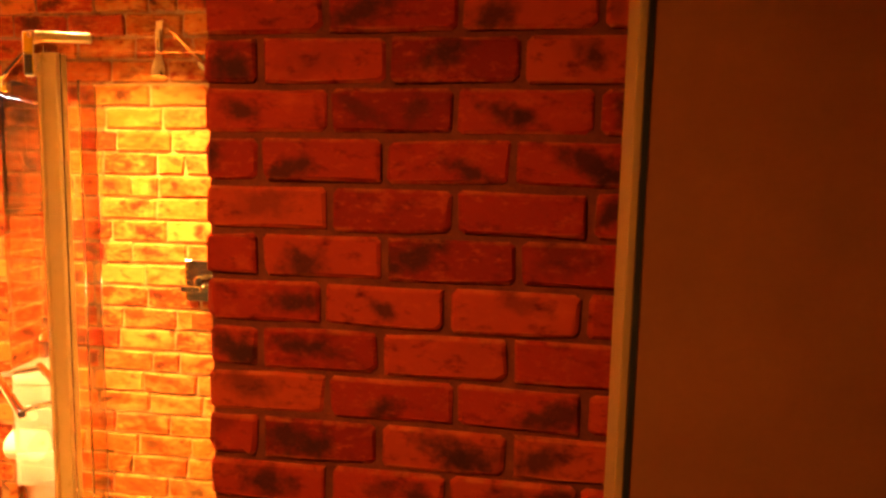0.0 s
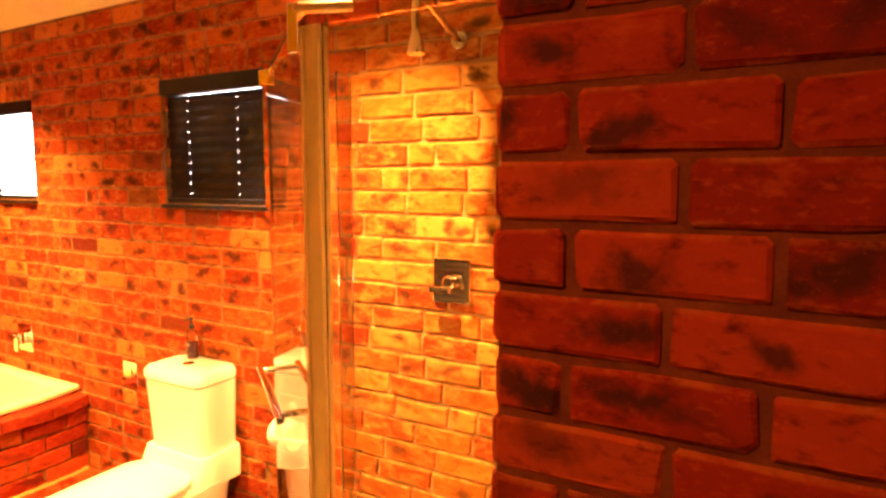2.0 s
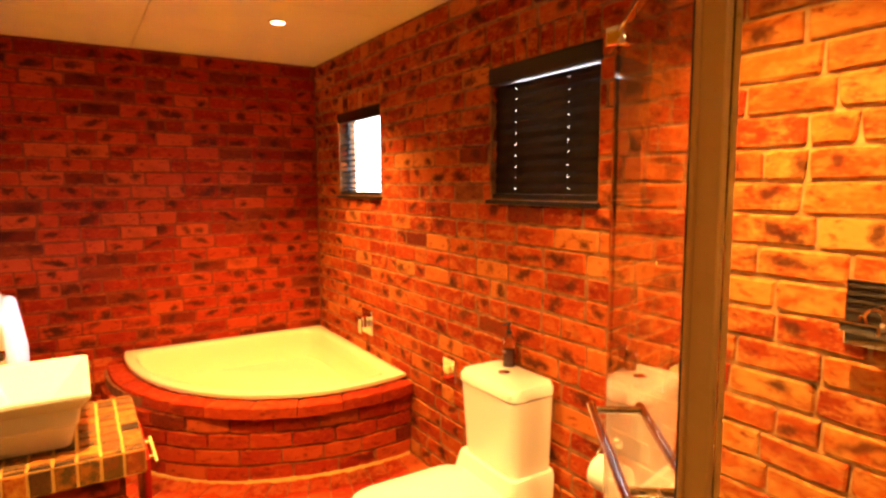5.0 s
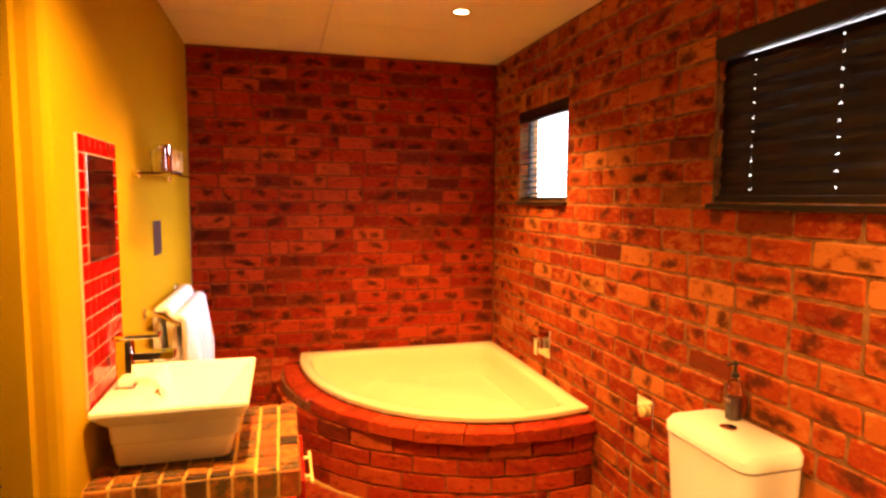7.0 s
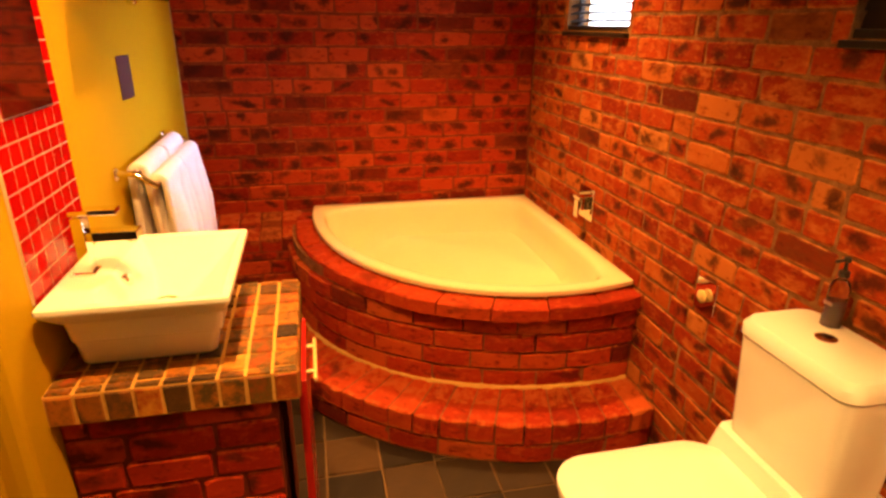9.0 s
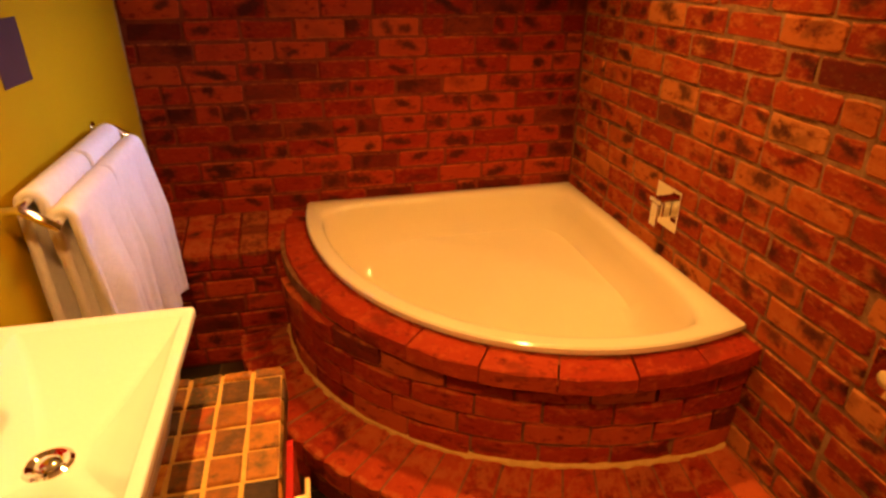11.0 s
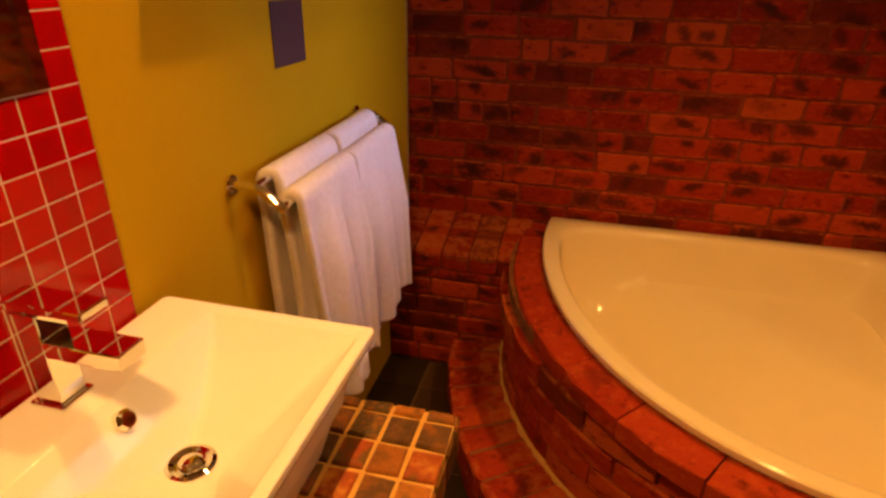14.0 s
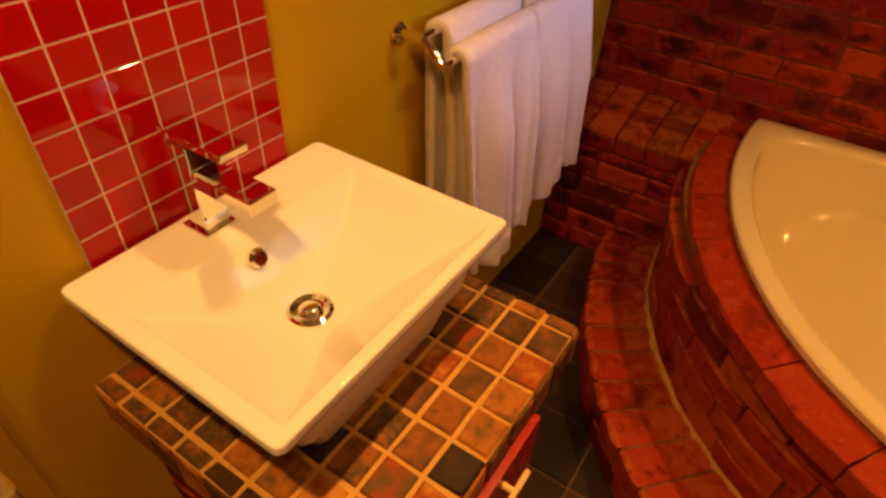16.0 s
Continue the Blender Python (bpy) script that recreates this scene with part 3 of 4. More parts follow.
def arc_brick(t0, t1, inner, outer, z0, z1, rng, edge=0.006, seg=4):
    """A brick of a curved wall, between two radii given as functions of the angle, with worn edges."""
    bm = bmesh.new()
    uv = bm.loops.layers.uv.new("face")
    rings = []
    for i in range(seg + 1):
        t = t0 + (t1 - t0) * i / seg
        end = 0.6 * edge if i in (0, seg) else 0.0
        r0, r1 = inner(t), outer(t)
        prof = [(r0, z0 + edge), (r0, z1 - edge - end), (r0 + edge, z1 - end), (r1 - edge, z1 - end), (r1 - end, z1 - edge), (r1 - end, z0 + edge), (r1 - edge, z0), (r0 + edge, z0)]
        rings.append([arc_pt(t, r + rng.uniform(-0.003, 0.003), z + rng.uniform(-0.003, 0.003)) for r, z in prof])
    loft(rings, bm=bm)
    tm, zm = (t0 + t1) / 2, (z0 + z1) / 2
    for f in bm.faces:
        for loop in f.loops:
            c = loop.vert.co
            ang = math.atan2(CY - c.y, c.x - CX)
            rad = math.hypot(c.x - CX, c.y - CY)
            loop[uv].uv = ((ang - tm) * rad, (c.z - zm) + (rad - outer(ang)) * 0.6)
    return bm


def lay_arc(parent, name, inner, outer, z0, z1, t_from, t_to, length, seed, gap=0.008, start=0.0):
    rng = random.Random(seed)
    t, r = t_from - start, outer(0.7)
    while t < t_to - 0.01:
        w = length * rng.uniform(0.93, 1.07) / r
        u0, u1 = max(t, t_from), min(t + w, t_to)
        if u1 - u0 > 0.03:
            d = rng.uniform(-0.004, 0.004)
            bm = arc_brick(u0 + gap / 2 / r, u1 - gap / 2 / r, inner, lambda q, d=d: outer(q) + d, z0 + gap / 2, z1 - gap / 2 + rng.uniform(-0.002, 0.002), rng)
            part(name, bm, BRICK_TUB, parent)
        t += w


def arc_core(outer, z0, z1, t0, t1, n=40):
    ts = [t0 + (t1 - t0) * k / n for k in range(n + 1)]
    return loft([[arc_pt(t, outer(t), z) for t in ts] + [Vector((CX + 0.001, CY - 0.001, z))] for z in (z0, z1)])


STEP_TOP, RIM = 0.182, 0.576
T_STEP = radians(77.4)
step = tagged(mesh_ob("bath_step", arc_core(lambda t: arc_r(t, STEP, -0.012), 0.0, STEP_TOP - 0.010, 0.004, T_STEP), MORTAR_TUB), "curved red brick step with radial brick treads", "step")
lay_arc(step, "brick", lambda t: arc_r(t, STEP, -0.11), lambda t: arc_r(t, STEP, -0.005), 0.002, 0.086, 0.006, T_STEP, 0.215, 11)
lay_arc(step, "tread_brick", lambda t: arc_r(t, SURROUND, 0.0), lambda t: arc_r(t, STEP, 0.004), 0.088, STEP_TOP, 0.006, T_STEP, 0.112, 12)
bead_rng = random.Random(14)
bead = []
for k in range(91):
    t = 0.01 + (T_STEP - 0.02) * k / 90
    r, e = arc_r(t, SURROUND), bead_rng.uniform(0.006, 0.016)
    bead.append([arc_pt(t, r - 0.004, STEP_TOP - 0.006), arc_pt(t, r + e, STEP_TOP - 0.006), arc_pt(t, r + e * 0.8, STEP_TOP + 0.002), arc_pt(t, r - 0.004, STEP_TOP + e * 0.8)])
part("mortar_bead", loft(bead), SLATE_GROUT, step, "pale smeared mortar bead", True)


def arc_wall(inner, outer, z0, z1, t0, t1, n=40):
    ts = [t0 + (t1 - t0) * k / n for k in range(n + 1)]
    return loft([[arc_pt(t, outer(t), z) for t in ts] + [arc_pt(t, inner(t), z) for t in reversed(ts)] for z in (z0, z1)])


surround = tagged(mesh_ob("bath_surround", arc_wall(lambda t: arc_r(t, SURROUND, -0.055), lambda t: arc_r(t, SURROUND, -0.004), 0.0, RIM - 0.02, 0.002, HALF - 0.002), MORTAR_TUB), "curved red brick bath surround with brick coping", "bath surround")
for k in range(4):
    lay_arc(surround, "brick", lambda t: arc_r(t, SURROUND, -0.05), lambda t, k=k: arc_r(t, SURROUND, 0.004 + 0.005 * k), STEP_TOP + k * 0.0825, STEP_TOP + (k + 1) * 0.0825, 0.006, HALF - 0.004, 0.215, 20 + k, 0.009, start=0.07 if k % 2 else 0.0)
lay_arc(surround, "coping_brick", lambda t: arc_r(t, COPING, -0.125), lambda t: arc_r(t, COPING), STEP_TOP + 4 * 0.0825, RIM, 0.006, HALF - 0.004, 0.22, 31, 0.0055)

# the bath itself
BX, BY = -4.18, 1.52


def bath_ray(ang, inset, soft):
    dx, dy = math.cos(ang), math.sin(ang)
    ds = []
    if dx < -1e-6:
        ds.append((CX + 0.006 + inset * 1.15 - BX) / dx)
    if dy > 1e-6:
        ds.append((CY - 0.006 - inset * 1.15 - BY) / dy)
    lo, hi = 0.0, 2.0
    for _ in range(40):
        mid = (lo + hi) / 2
        x, y = BX + dx * mid, BY + dy * mid
        th = math.atan2(CY - y, x - CX)
        inside = math.hypot(x - CX, y - CY) < arc_r(min(max(th, 0), HALF), LIP, -inset)
        lo, hi = (mid, hi) if inside else (lo, mid)
    ds.append(lo)
    if soft <= 0:
        return min(ds)
    return sum(d ** -soft for d in ds) ** (-1 / soft)


N = 120
ANG = [2 * math.pi * k / N for k in range(N)]
for sx, sy in ((CX + 0.006, CY - 0.006), (CX + 0.006, CY - arc_r(HALF - 0.005, LIP)), (CX + arc_r(0.005, LIP), CY - 0.006)):
    a = math.atan2(sy - BY, sx - BX) % (2 * math.pi)
    ANG[min(range(N), key=lambda i: abs(ANG[i] - a))] = a


def seat_height(x, y):
    """A raised seat across the bath's back corner."""
    s = ((x - CX) + (CY - y)) / math.sqrt(2) - 0.12 * (((x - CX) - (CY - y)) / 1.2) ** 2
    k = min(1.0, max(0.0, (0.93 - s) / 0.34))
    return 0.24 + 0.19 * k * k * (3 - 2 * k)


rings = []
profile = [(0.014, 0, 0.580, 1), (0.002, 0, 0.582, 1), (0.0, 0, 0.586, 1), (0.0, 0, 0.602, 1), (0.006, 0, 0.608, 1), (0.040, 40, 0.609, 1), (0.054, 14, 0.607, 1), (0.062, 11, 0.598, 1), (0.066, 10, 0.582, 1)]
profile += [(0.066 + 0.29 * (1 - math.cos(radians(a))), 9 - a / 18, 0.582 - 0.375 * math.sin(radians(a)), 1) for a in (9, 18, 28, 38, 48, 58, 68, 78)]
profile += [(0.356, 4.5, 0.207, k) for k in (1.0, 0.9, 0.78, 0.64, 0.48, 0.3, 0.03)]
for inset, soft, z, shrink in profile:
    ring = []
    for a in ANG:
        d = bath_ray(a, inset, soft) * shrink
        x, y = BX + d * math.cos(a), BY + d * math.sin(a)
        ring.append(Vector((x, y, max(z, seat_height(x, y)) if z < 0.56 else z)))
    rings.append(ring)
bath = thing("bathtub", "cream white acrylic corner bath set in brick", "bathtub")
part("tub", loft(rings, False), ACRYLIC, bath, smooth=True)
part("drain", lathe([(0.001, 0.004), (0.022, 0.006), (0.032, 0.003), (0.033, 0.0)], (-3.95, 1.28, 0.208), 24), CHROME, bath, "chrome drain", True)

# brick bench between the bath and the olive wall
BENCH_X, BENCH_Z = -4.455, 0.528
bench = tagged(mesh_ob("brick_bench", loft([[Vector((x, y, z)) for x, z in ((XF - 0.009, 0.0), (BENCH_X - 0.009, 0.0), (BENCH_X - 0.009, BENCH_Z - 0.014), (XF - 0.009, BENCH_Z + 0.046))] for y in (YS, 0.70)]), MORTAR_BROWN), "low brick ledge between bath and olive wall", "brick ledge")


# ---- tiled vanity ----
VX0, VX1, VY1, VZ = -3.292, -2.742, 0.757, 0.795
van = thing("vanity_counter", "brick vanity counter topped with multicoloured slate mosaic", "vanity")
part("top_slab", box(VX0 + 0.006, VX1 - 0.003, YS, VY1 - 0.004, VZ - 0.085, VZ - 0.0065), SLATE_GROUT, van)
body = part("body", box(VX0 + 0.03, VX1 - 0.045, YS, VY1 - 0.06, 0, VZ - 0.086), MORTAR_RED, van, "red brick pedestal")
PIT, PITY = 0.0694, 0.0615
rng = random.Random(5)


def tile_bm(x0, x1, y0, y1, z0, z1, rng, b=0.003, jit=0.0012):
    bm = bmesh.new()
    lo = [(x0, y0), (x1, y0), (x1, y1), (x0, y1)]
    rings = []
    js = [(rng.uniform(-jit, jit), rng.uniform(-jit, jit), rng.uniform(-jit, jit)) for _ in lo]
    for ins, z in ((0, z0), (0, z1 - b), (b, z1)):
        rings.append([Vector((x + jx + (ins if x == x0 else -ins), y + jy + (ins if y == y0 else -ins), z + (jz if z == z1 else 0))) for (x, y), (jx, jy, jz) in zip(lo, js)])
    return loft(rings)


x = VX0
while x < VX1 - 0.012:
    xe = min(x + (0.033 if x == VX0 else PIT), VX1)
    y = VY1
    while y > YS + 0.012:
        ye = max(y - PITY, YS)
        part("tile", tile_bm(x + 0.0045, xe - 0.0045, ye + 0.0045, y - 0.0045, VZ - 0.012, VZ + rng.uniform(-0.001, 0.001), rng, 0.003, 0.0016), SLATE, van)
        y = ye
    # front edge
    t = part("edge_tile", tile_bm(x + 0.004, xe - 0.004, -(VZ - 0.01), -(VZ - 0.082), VY1 - 0.01, VY1 + 0.001, rng), SLATE, van)
    t.data.transform(Matrix.Rotation(radians(-90), 4, "X"))
    x = xe
y = VY1
while y > YS + 0.012:
    ye = max(y - PITY, YS)
    t = part("edge_tile", tile_bm(VZ - 0.082, VZ - 0.01, ye + 0.004, y - 0.004, VX1 - 0.01, VX1 + 0.001, rng), SLATE, van)
    t.data.transform(Matrix(((0, 0, 1, 0), (0, 1, 0, 0), (1, 0, 0, 0), (0, 0, 0, 1))))
    t.data.flip_normals()
    y = ye
cd = part("cabinet_door", box(VX0 + 0.16, VX1 - 0.045, VY1 - 0.006, VY1 + 0.014, 0.06, 0.731, 0.002), REDPANEL, van, "glossy red cabinet door")
part("handle", rod((-3.055, VY1 + 0.036, 0.70), (-2.835, VY1 + 0.036, 0.70), 0.005, 14), BRASSY, cd, "pale satin bar handle", True)
for hx in (-3.012, -2.878):
    part("standoff", rod((hx, VY1 + 0.014, 0.70), (hx, VY1 + 0.036, 0.70), 0.0055, 12), BRASSY, cd, "", True)

# ---- vessel basin ----
QX0, QX1, QY0, QY1, QZ = -3.240, -2.757, YS + 0.014, 0.621, 0.991
basin = thing("wash_basin", "square white ceramic vessel basin with stepped sides", "basin")
qc = ((QX0 + QX1) / 2, 0.40)
outer = []
for ins, z in ((0.105, VZ + 0.001), (0.098, VZ + 0.008), (0.072, 0.868), (0.070, 0.874), (0.058, 0.880), (0.045, 0.930), (0.043, 0.936), (0.030, 0.942), (0.004, 0.970), (0.0, 0.978), (0.001, QZ - 0.002), (0.005, QZ)):
    outer.append(rrect(QX0 + ins, QX1 - ins, QY0 + min(ins, 0.035), QY1 - ins * 0.62, z, 0.012 + ins * 0.1))
inner = []
for f, z in ((0.0, QZ), (0.05, QZ - 0.003), (0.12, 0.975), (0.35, 0.945), (0.6, 0.915), (0.78, 0.897), (0.9, 0.888), (0.99, 0.883)):
    x0, x1 = QX0 + 0.016 + 0.20 * f, QX1 - 0.016 - 0.20 * f
    y0, y1 = QY0 + 0.085 + 0.07 * f ** 0.4 + 0.03 * f, QY1 - 0.014 - 0.135 * f
    inner.append(rrect(x0, x1, y0, y1, z, 0.010 + 0.006 * f))
part("bowl", loft(outer + inner), CERAMIC, basin, smooth=False)
bowl = basin.children[0]
for poly in bowl.data.polygons:
    poly.use_smooth = True
bv = bowl.modifiers.new("soft", "BEVEL")
bv.width, bv.segments, bv.limit_method, bv.angle_limit = 0.004, 2, "ANGLE", radians(25)
bowl.modifiers.new("weighted", "WEIGHTED_NORMAL")
DX, DY = (QX0 + QX1) / 2 + 0.010, 0.428
dr = part("drain", lathe([(0.036, 0.0), (0.036, 0.003), (0.030, 0.0055), (0.024, 0.003), (0.020, 0.001)], (DX, DY, 0.8845), 32), CHROME, basin, "chrome pop-up drain", True)
part("stopper", lathe([(0.001, 0.008), (0.012, 0.0075), (0.017, 0.004), (0.017, 0.0)], (DX, DY, 0.886), 24), CHROME, dr, "", True)
ov = part("overflow", rod((DX + 0.018, 0.334, 0.953), (DX + 0.018, 0.3605, 0.9675), 0.016, 24), CHROME, basin, "round chrome overflow", True)

# square tap
FX = -2.963
tap = thing("basin_mixer_tap", "square chrome basin mixer tap with flat lever", "tap", "", (FX, 0.245, QZ))
tap.matrix_world = pose(FX, 0.268, QZ)
part("base_plate", box(-0.027, 0.027, -0.027, 0.027, 0.0, 0.008, 0.002), CHROME, tap)
part("column", box(-0.021, 0.021, -0.021, 0.021, 0.008, 0.145, 0.002), CHROME, tap)
part("spout", box(-0.023, 0.023, 0.0215, 0.135, 0.085, 0.108, 0.002), CHROME, tap)
part("nozzle", rod((0, 0.115, 0.076), (0, 0.115, 0.0855), 0.010, 16), CHROME, tap)
part("lever", box(-0.023, 0.023, -0.03, 0.095, 0.150, 0.162, 0.002), CHROME, tap, "flat chrome lever plate")
part("neck", box(-0.012, 0.012, -0.012, 0.012, 0.1452, 0.1503), CHROME, tap)

# ---- red mosaic panel with mirror ----
MX0, MX1, MZ0, MZ1 = -3.174, -2.808, 0.992, 1.718
TW, TP = (MX1 - MX0) / 7, 0.0491
panel = thing("mosaic_panel", "glossy red mosaic splashback with cream grout framing a mirror", "tile panel")
part("backing", box(MX0 + 0.001, MX1 - 0.001, YS + 0.0005, YS + 0.0075, MZ1 - 15 * TP + 0.001, MZ1), GROUT, panel)
mir = (MX0 + TW, MX1 - TW, MZ1 - 7 * TP, MZ1 - TP)
tile_me = None
rows_n = int((MZ1 - MZ0) / TP)
for r in range(rows_n + 1):
    for c in range(7):
        if 1 <= c <= 5 and 1 <= r <= 6:
            continue
        zt = MZ1 - r * TP
        if zt - TP < MZ0 - 0.02:
            continue
        if tile_me is None:
            t = part("tile", tile_bm(0.0014, TW - 0.0014, 0.0014, TP - 0.0014, 0, 0.0012, random.Random(2), 0.0005, 0.0), REDTILE, panel)
            t.data.transform(Matrix.Rotation(radians(-90), 4, "X"))
            tile_me = t.data
        else:
            t = new("tile", tile_me)
            t.parent = panel
        t.location = (MX0 + c * TW, YS + 0.007, zt)
mirror = thing("mirror", "frameless wall mirror set into the red tiles", "mirror")
part("mirror_glass", box(mir[0] + 0.002, mir[1] - 0.002, YS + 0.0078, YS + 0.0125, mir[2] + 0.002, mir[3] - 0.002, 0.001), MIRROR, mirror)

# ---- towel rail and towels ----
RX0, RX1 = -4.195, -3.498
rail = thing("towel_rail", "chrome double towel rail on the olive wall", "towel rail")
for k, xx in enumerate((RX0, RX1)):
    part("flange", rod((xx, YS, 1.11), (xx, YS + 0.010, 1.11), 0.021, 24), CHROME, rail, "", True)
    part("arm", pipe([(xx, YS + 0.008, 1.11), (xx, YS + 0.06, 1.109), (xx, YS + 0.065, 1.107), (xx, YS + 0.126, 1.063)], 0.010, 14), CHROME, rail, "bent chrome arm", True)
part("inner_bar", rod((RX0, YS + 0.056, 1.11), (RX1, YS + 0.056, 1.11), 0.008), CHROME, rail, "", True)
part("outer_bar", rod((RX0, YS + 0.116, 1.07), (RX1, YS + 0.116, 1.07), 0.008), CHROME, rail, "", True)


def towel(label, x0, x1, y, z, front, back, seed, thick=0.016, waves=2.5, amp=0.012, flare=0.0):
    """A folded towel draped over a bar that runs along x; front hangs towards +y, with a ribbed hem band."""
    rng = random.Random(seed)
    bm = bmesh.new()
    nu, nv = 34, 150
    r = 0.009 + thick * 0.55
    total = front + math.pi * r + back
    ph = rng.uniform(0, 6)
    grid = []
    for i in range(nu + 1):
        f = i / nu
        col = []
        for j in range(nv + 1):
            s = total * j / nv
            if s < back:
                yy, zz, hang, sgn = -r, z - (back - s), back - s, -0.35
            elif s < back + math.pi * r:
                a = (s - back) / r
                yy, zz, hang, sgn = -r * math.cos(a), z + r * math.sin(a), 0, 0
            else:
                hang = s - back - math.pi * r
                yy, zz, sgn = r, z - hang, 1
            k = min(1, hang / 0.22)
            wave = math.sin(waves * 2 * math.pi * f + ph + 0.9 * hang) + 0.5 * math.sin(waves * 4.7 * f * math.pi + ph * 2 + hang)
            xm = (x0 + x1) / 2 + (f - 0.5) * (x1 - x0) * (1 - 0.05 * min(1, hang / 0.35)) - flare * hang + 0.006 * math.sin(5 * hang + ph)
            sag = (0.016 * math.sin(2.4 * f * math.pi + seed) + 0.03 * (f - 0.5)) * min(1, hang / front) if sgn > 0 else 0
            hem = 0.0022 * math.sin((front - hang) * 2 * math.pi / 0.014) if sgn > 0 and 0.055 < front - hang < 0.097 else 0
            col.append(bm.verts.new((xm, y + yy + sgn * (amp * k * wave + 0.012 * k + hem), zz - sag)))
        grid.append(col)
    for a, b in zip(grid, grid[1:]):
        for j in range(nv):
            bm.faces.new((a[j], b[j], b[j + 1], a[j + 1]))
    ob = tagged(mesh_ob("towel", bm, TOWEL, None, True), label, "towel", "towels on the rail")
    so = ob.modifiers.new("thickness", "SOLIDIFY")
    so.thickness, so.offset = thick, 0
    return ob


towel("long white terry towel folded over the outer bar", -3.84, -3.55, YS + 0.116, 1.066, 0.62, 0.42, 3, 0.020, 1.7, 0.026, 0.10)
towel("shorter white terry towel folded over the outer bar", -4.165, -3.855, YS + 0.116, 1.064, 0.56, 0.40, 8, 0.020, 1.6, 0.020, 0.14)
towel("white terry towel rolled thickly over the inner bar", -3.85, -3.56, YS + 0.056, 1.098, 0.56, 0.44, 5, 0.024, 1.5, 0.008, 0.03)
towel("white terry towel rolled over the inner bar end", -4.15, -3.875, YS + 0.056, 1.098, 0.50, 0.44, 6, 0.024, 1.5, 0.008, 0.03)

# ---- glass shelf with toiletries, plum card ----
SZ, SX0, SX1 = 1.634, -4.05, -3.37
shelf = thing("glass_shelf", "clear glass shelf on round chrome brackets", "shelf")
part("shelf_glass", box(SX0, SX1, YS + 0.018, YS + 0.135, SZ, SZ + 0.006, 0.001), GLASS, shelf)
for xx in (SX0 + 0.045, SX1 - 0.04):
    part("bracket", rod((xx, YS, SZ + 0.003), (xx, YS + 0.03, SZ + 0.003), 0.019, 20), CHROME, shelf, "", True)
g1 = thing("tumbler", "clear glass tumbler with a metal lid on the shelf", "tumbler", "", (-3.50, YS + 0.075, SZ + 0.0065))
g1.matrix_world = pose(-3.50, YS + 0.075, SZ + 0.0065)
part("glass_body", lathe([(0.026, 0.0), (0.028, 0.004), (0.031, 0.085), (0.028, 0.085), (0.025, 0.006), (0.002, 0.006)], n=24), GLASS, g1, "", True)
part("lid", lathe([(0.031, 0.0852), (0.032, 0.09), (0.030, 0.097), (0.002, 0.098)], n=24), CHROME, g1, "dull metal lid", True)
g2 = thing("toothbrush_cup", "polished metal cup on the glass shelf", "cup", "", (-3.60, YS + 0.07, SZ + 0.0065))
g2.matrix_world = pose(-3.60, YS + 0.07, SZ + 0.0065)
part("cup", lathe([(0.029, 0.0), (0.031, 0.003), (0.033, 0.112), (0.030, 0.112), (0.028, 0.006), (0.002, 0.006)], n=24), CHROME, g2, "", True)
for k, xx in enumerate((-3.72, -3.83, -3.94)):
    g = thing("toiletry_tube", "grey toiletry tube standing on its cap", "tube", "tubes on the shelf", (xx, YS + 0.07, SZ + 0.0065))
    g.matrix_world = pose(xx, YS + 0.07, SZ + 0.0065, 0, 0, 12 * k)
    part("cap", lathe([(0.016, 0.0), (0.017, 0.002), (0.017, 0.022), (0.001, 0.022)], n=18), RUBBER, g, "dark screw cap", True)
    part("tube", loft([circle((0, 0, 0.022), 0.021, (0, 0, 1), 18), circle((0, 0, 0.03), 0.022, (0, 0, 1), 18), circle((0, 0, 0.08), 0.023, (0, 0, 1), 18, 0.014), circle((0, 0, 0.112), 0.024, (0, 0, 1), 18, 0.002)]), BRASSY, g, "", True)
card = tagged(mesh_ob("wall_notice", box(-0.078, 0.078, 0.0005, 0.003, -0.072, 0.072, 0.0005), PLUM), "dark plum notice card fixed to the olive wall", "notice")
card.matrix_world = pose(-3.814, YS, 1.381, 0, -0.5, 0)

# ---- toilet ----
TX = -2.453
loo = thing("toilet", "cream white close-coupled toilet with closed lid", "toilet")
part("pan", loft([rrect(TX - 0.105, TX + 0.105, 1.50, 2.03, 0.0, 0.05, 7), rrect(TX - 0.10, TX + 0.10, 1.51, 2.03, 0.05, 0.05, 7), rrect(TX - 0.115, TX + 0.115, 1.47, 2.04, 0.20, 0.07, 7), rrect(TX - 0.165, TX + 0.165, 1.40, 2.05, 0.36, 0.12, 7), rrect(TX - 0.178, TX + 0.178, 1.375, 2.055, 0.415, 0.13, 7), rrect(TX - 0.17, TX + 0.17, 1.385, 2.05, 0.425, 0.125, 7)]), CERAMIC, loo, smooth=True)
seat = part("seat", loft([rrect(TX - 0.178, TX + 0.178, 1.372, 1.835, 0.427, 0.11, 8), rrect(TX - 0.184, TX + 0.184, 1.366, 1.838, 0.432, 0.112, 8), rrect(TX - 0.184, TX + 0.184, 1.366, 1.838, 0.444, 0.112, 8), rrect(TX - 0.176, TX + 0.176, 1.374, 1.836, 0.448, 0.108, 8)]), CERAMIC, loo, smooth=True)
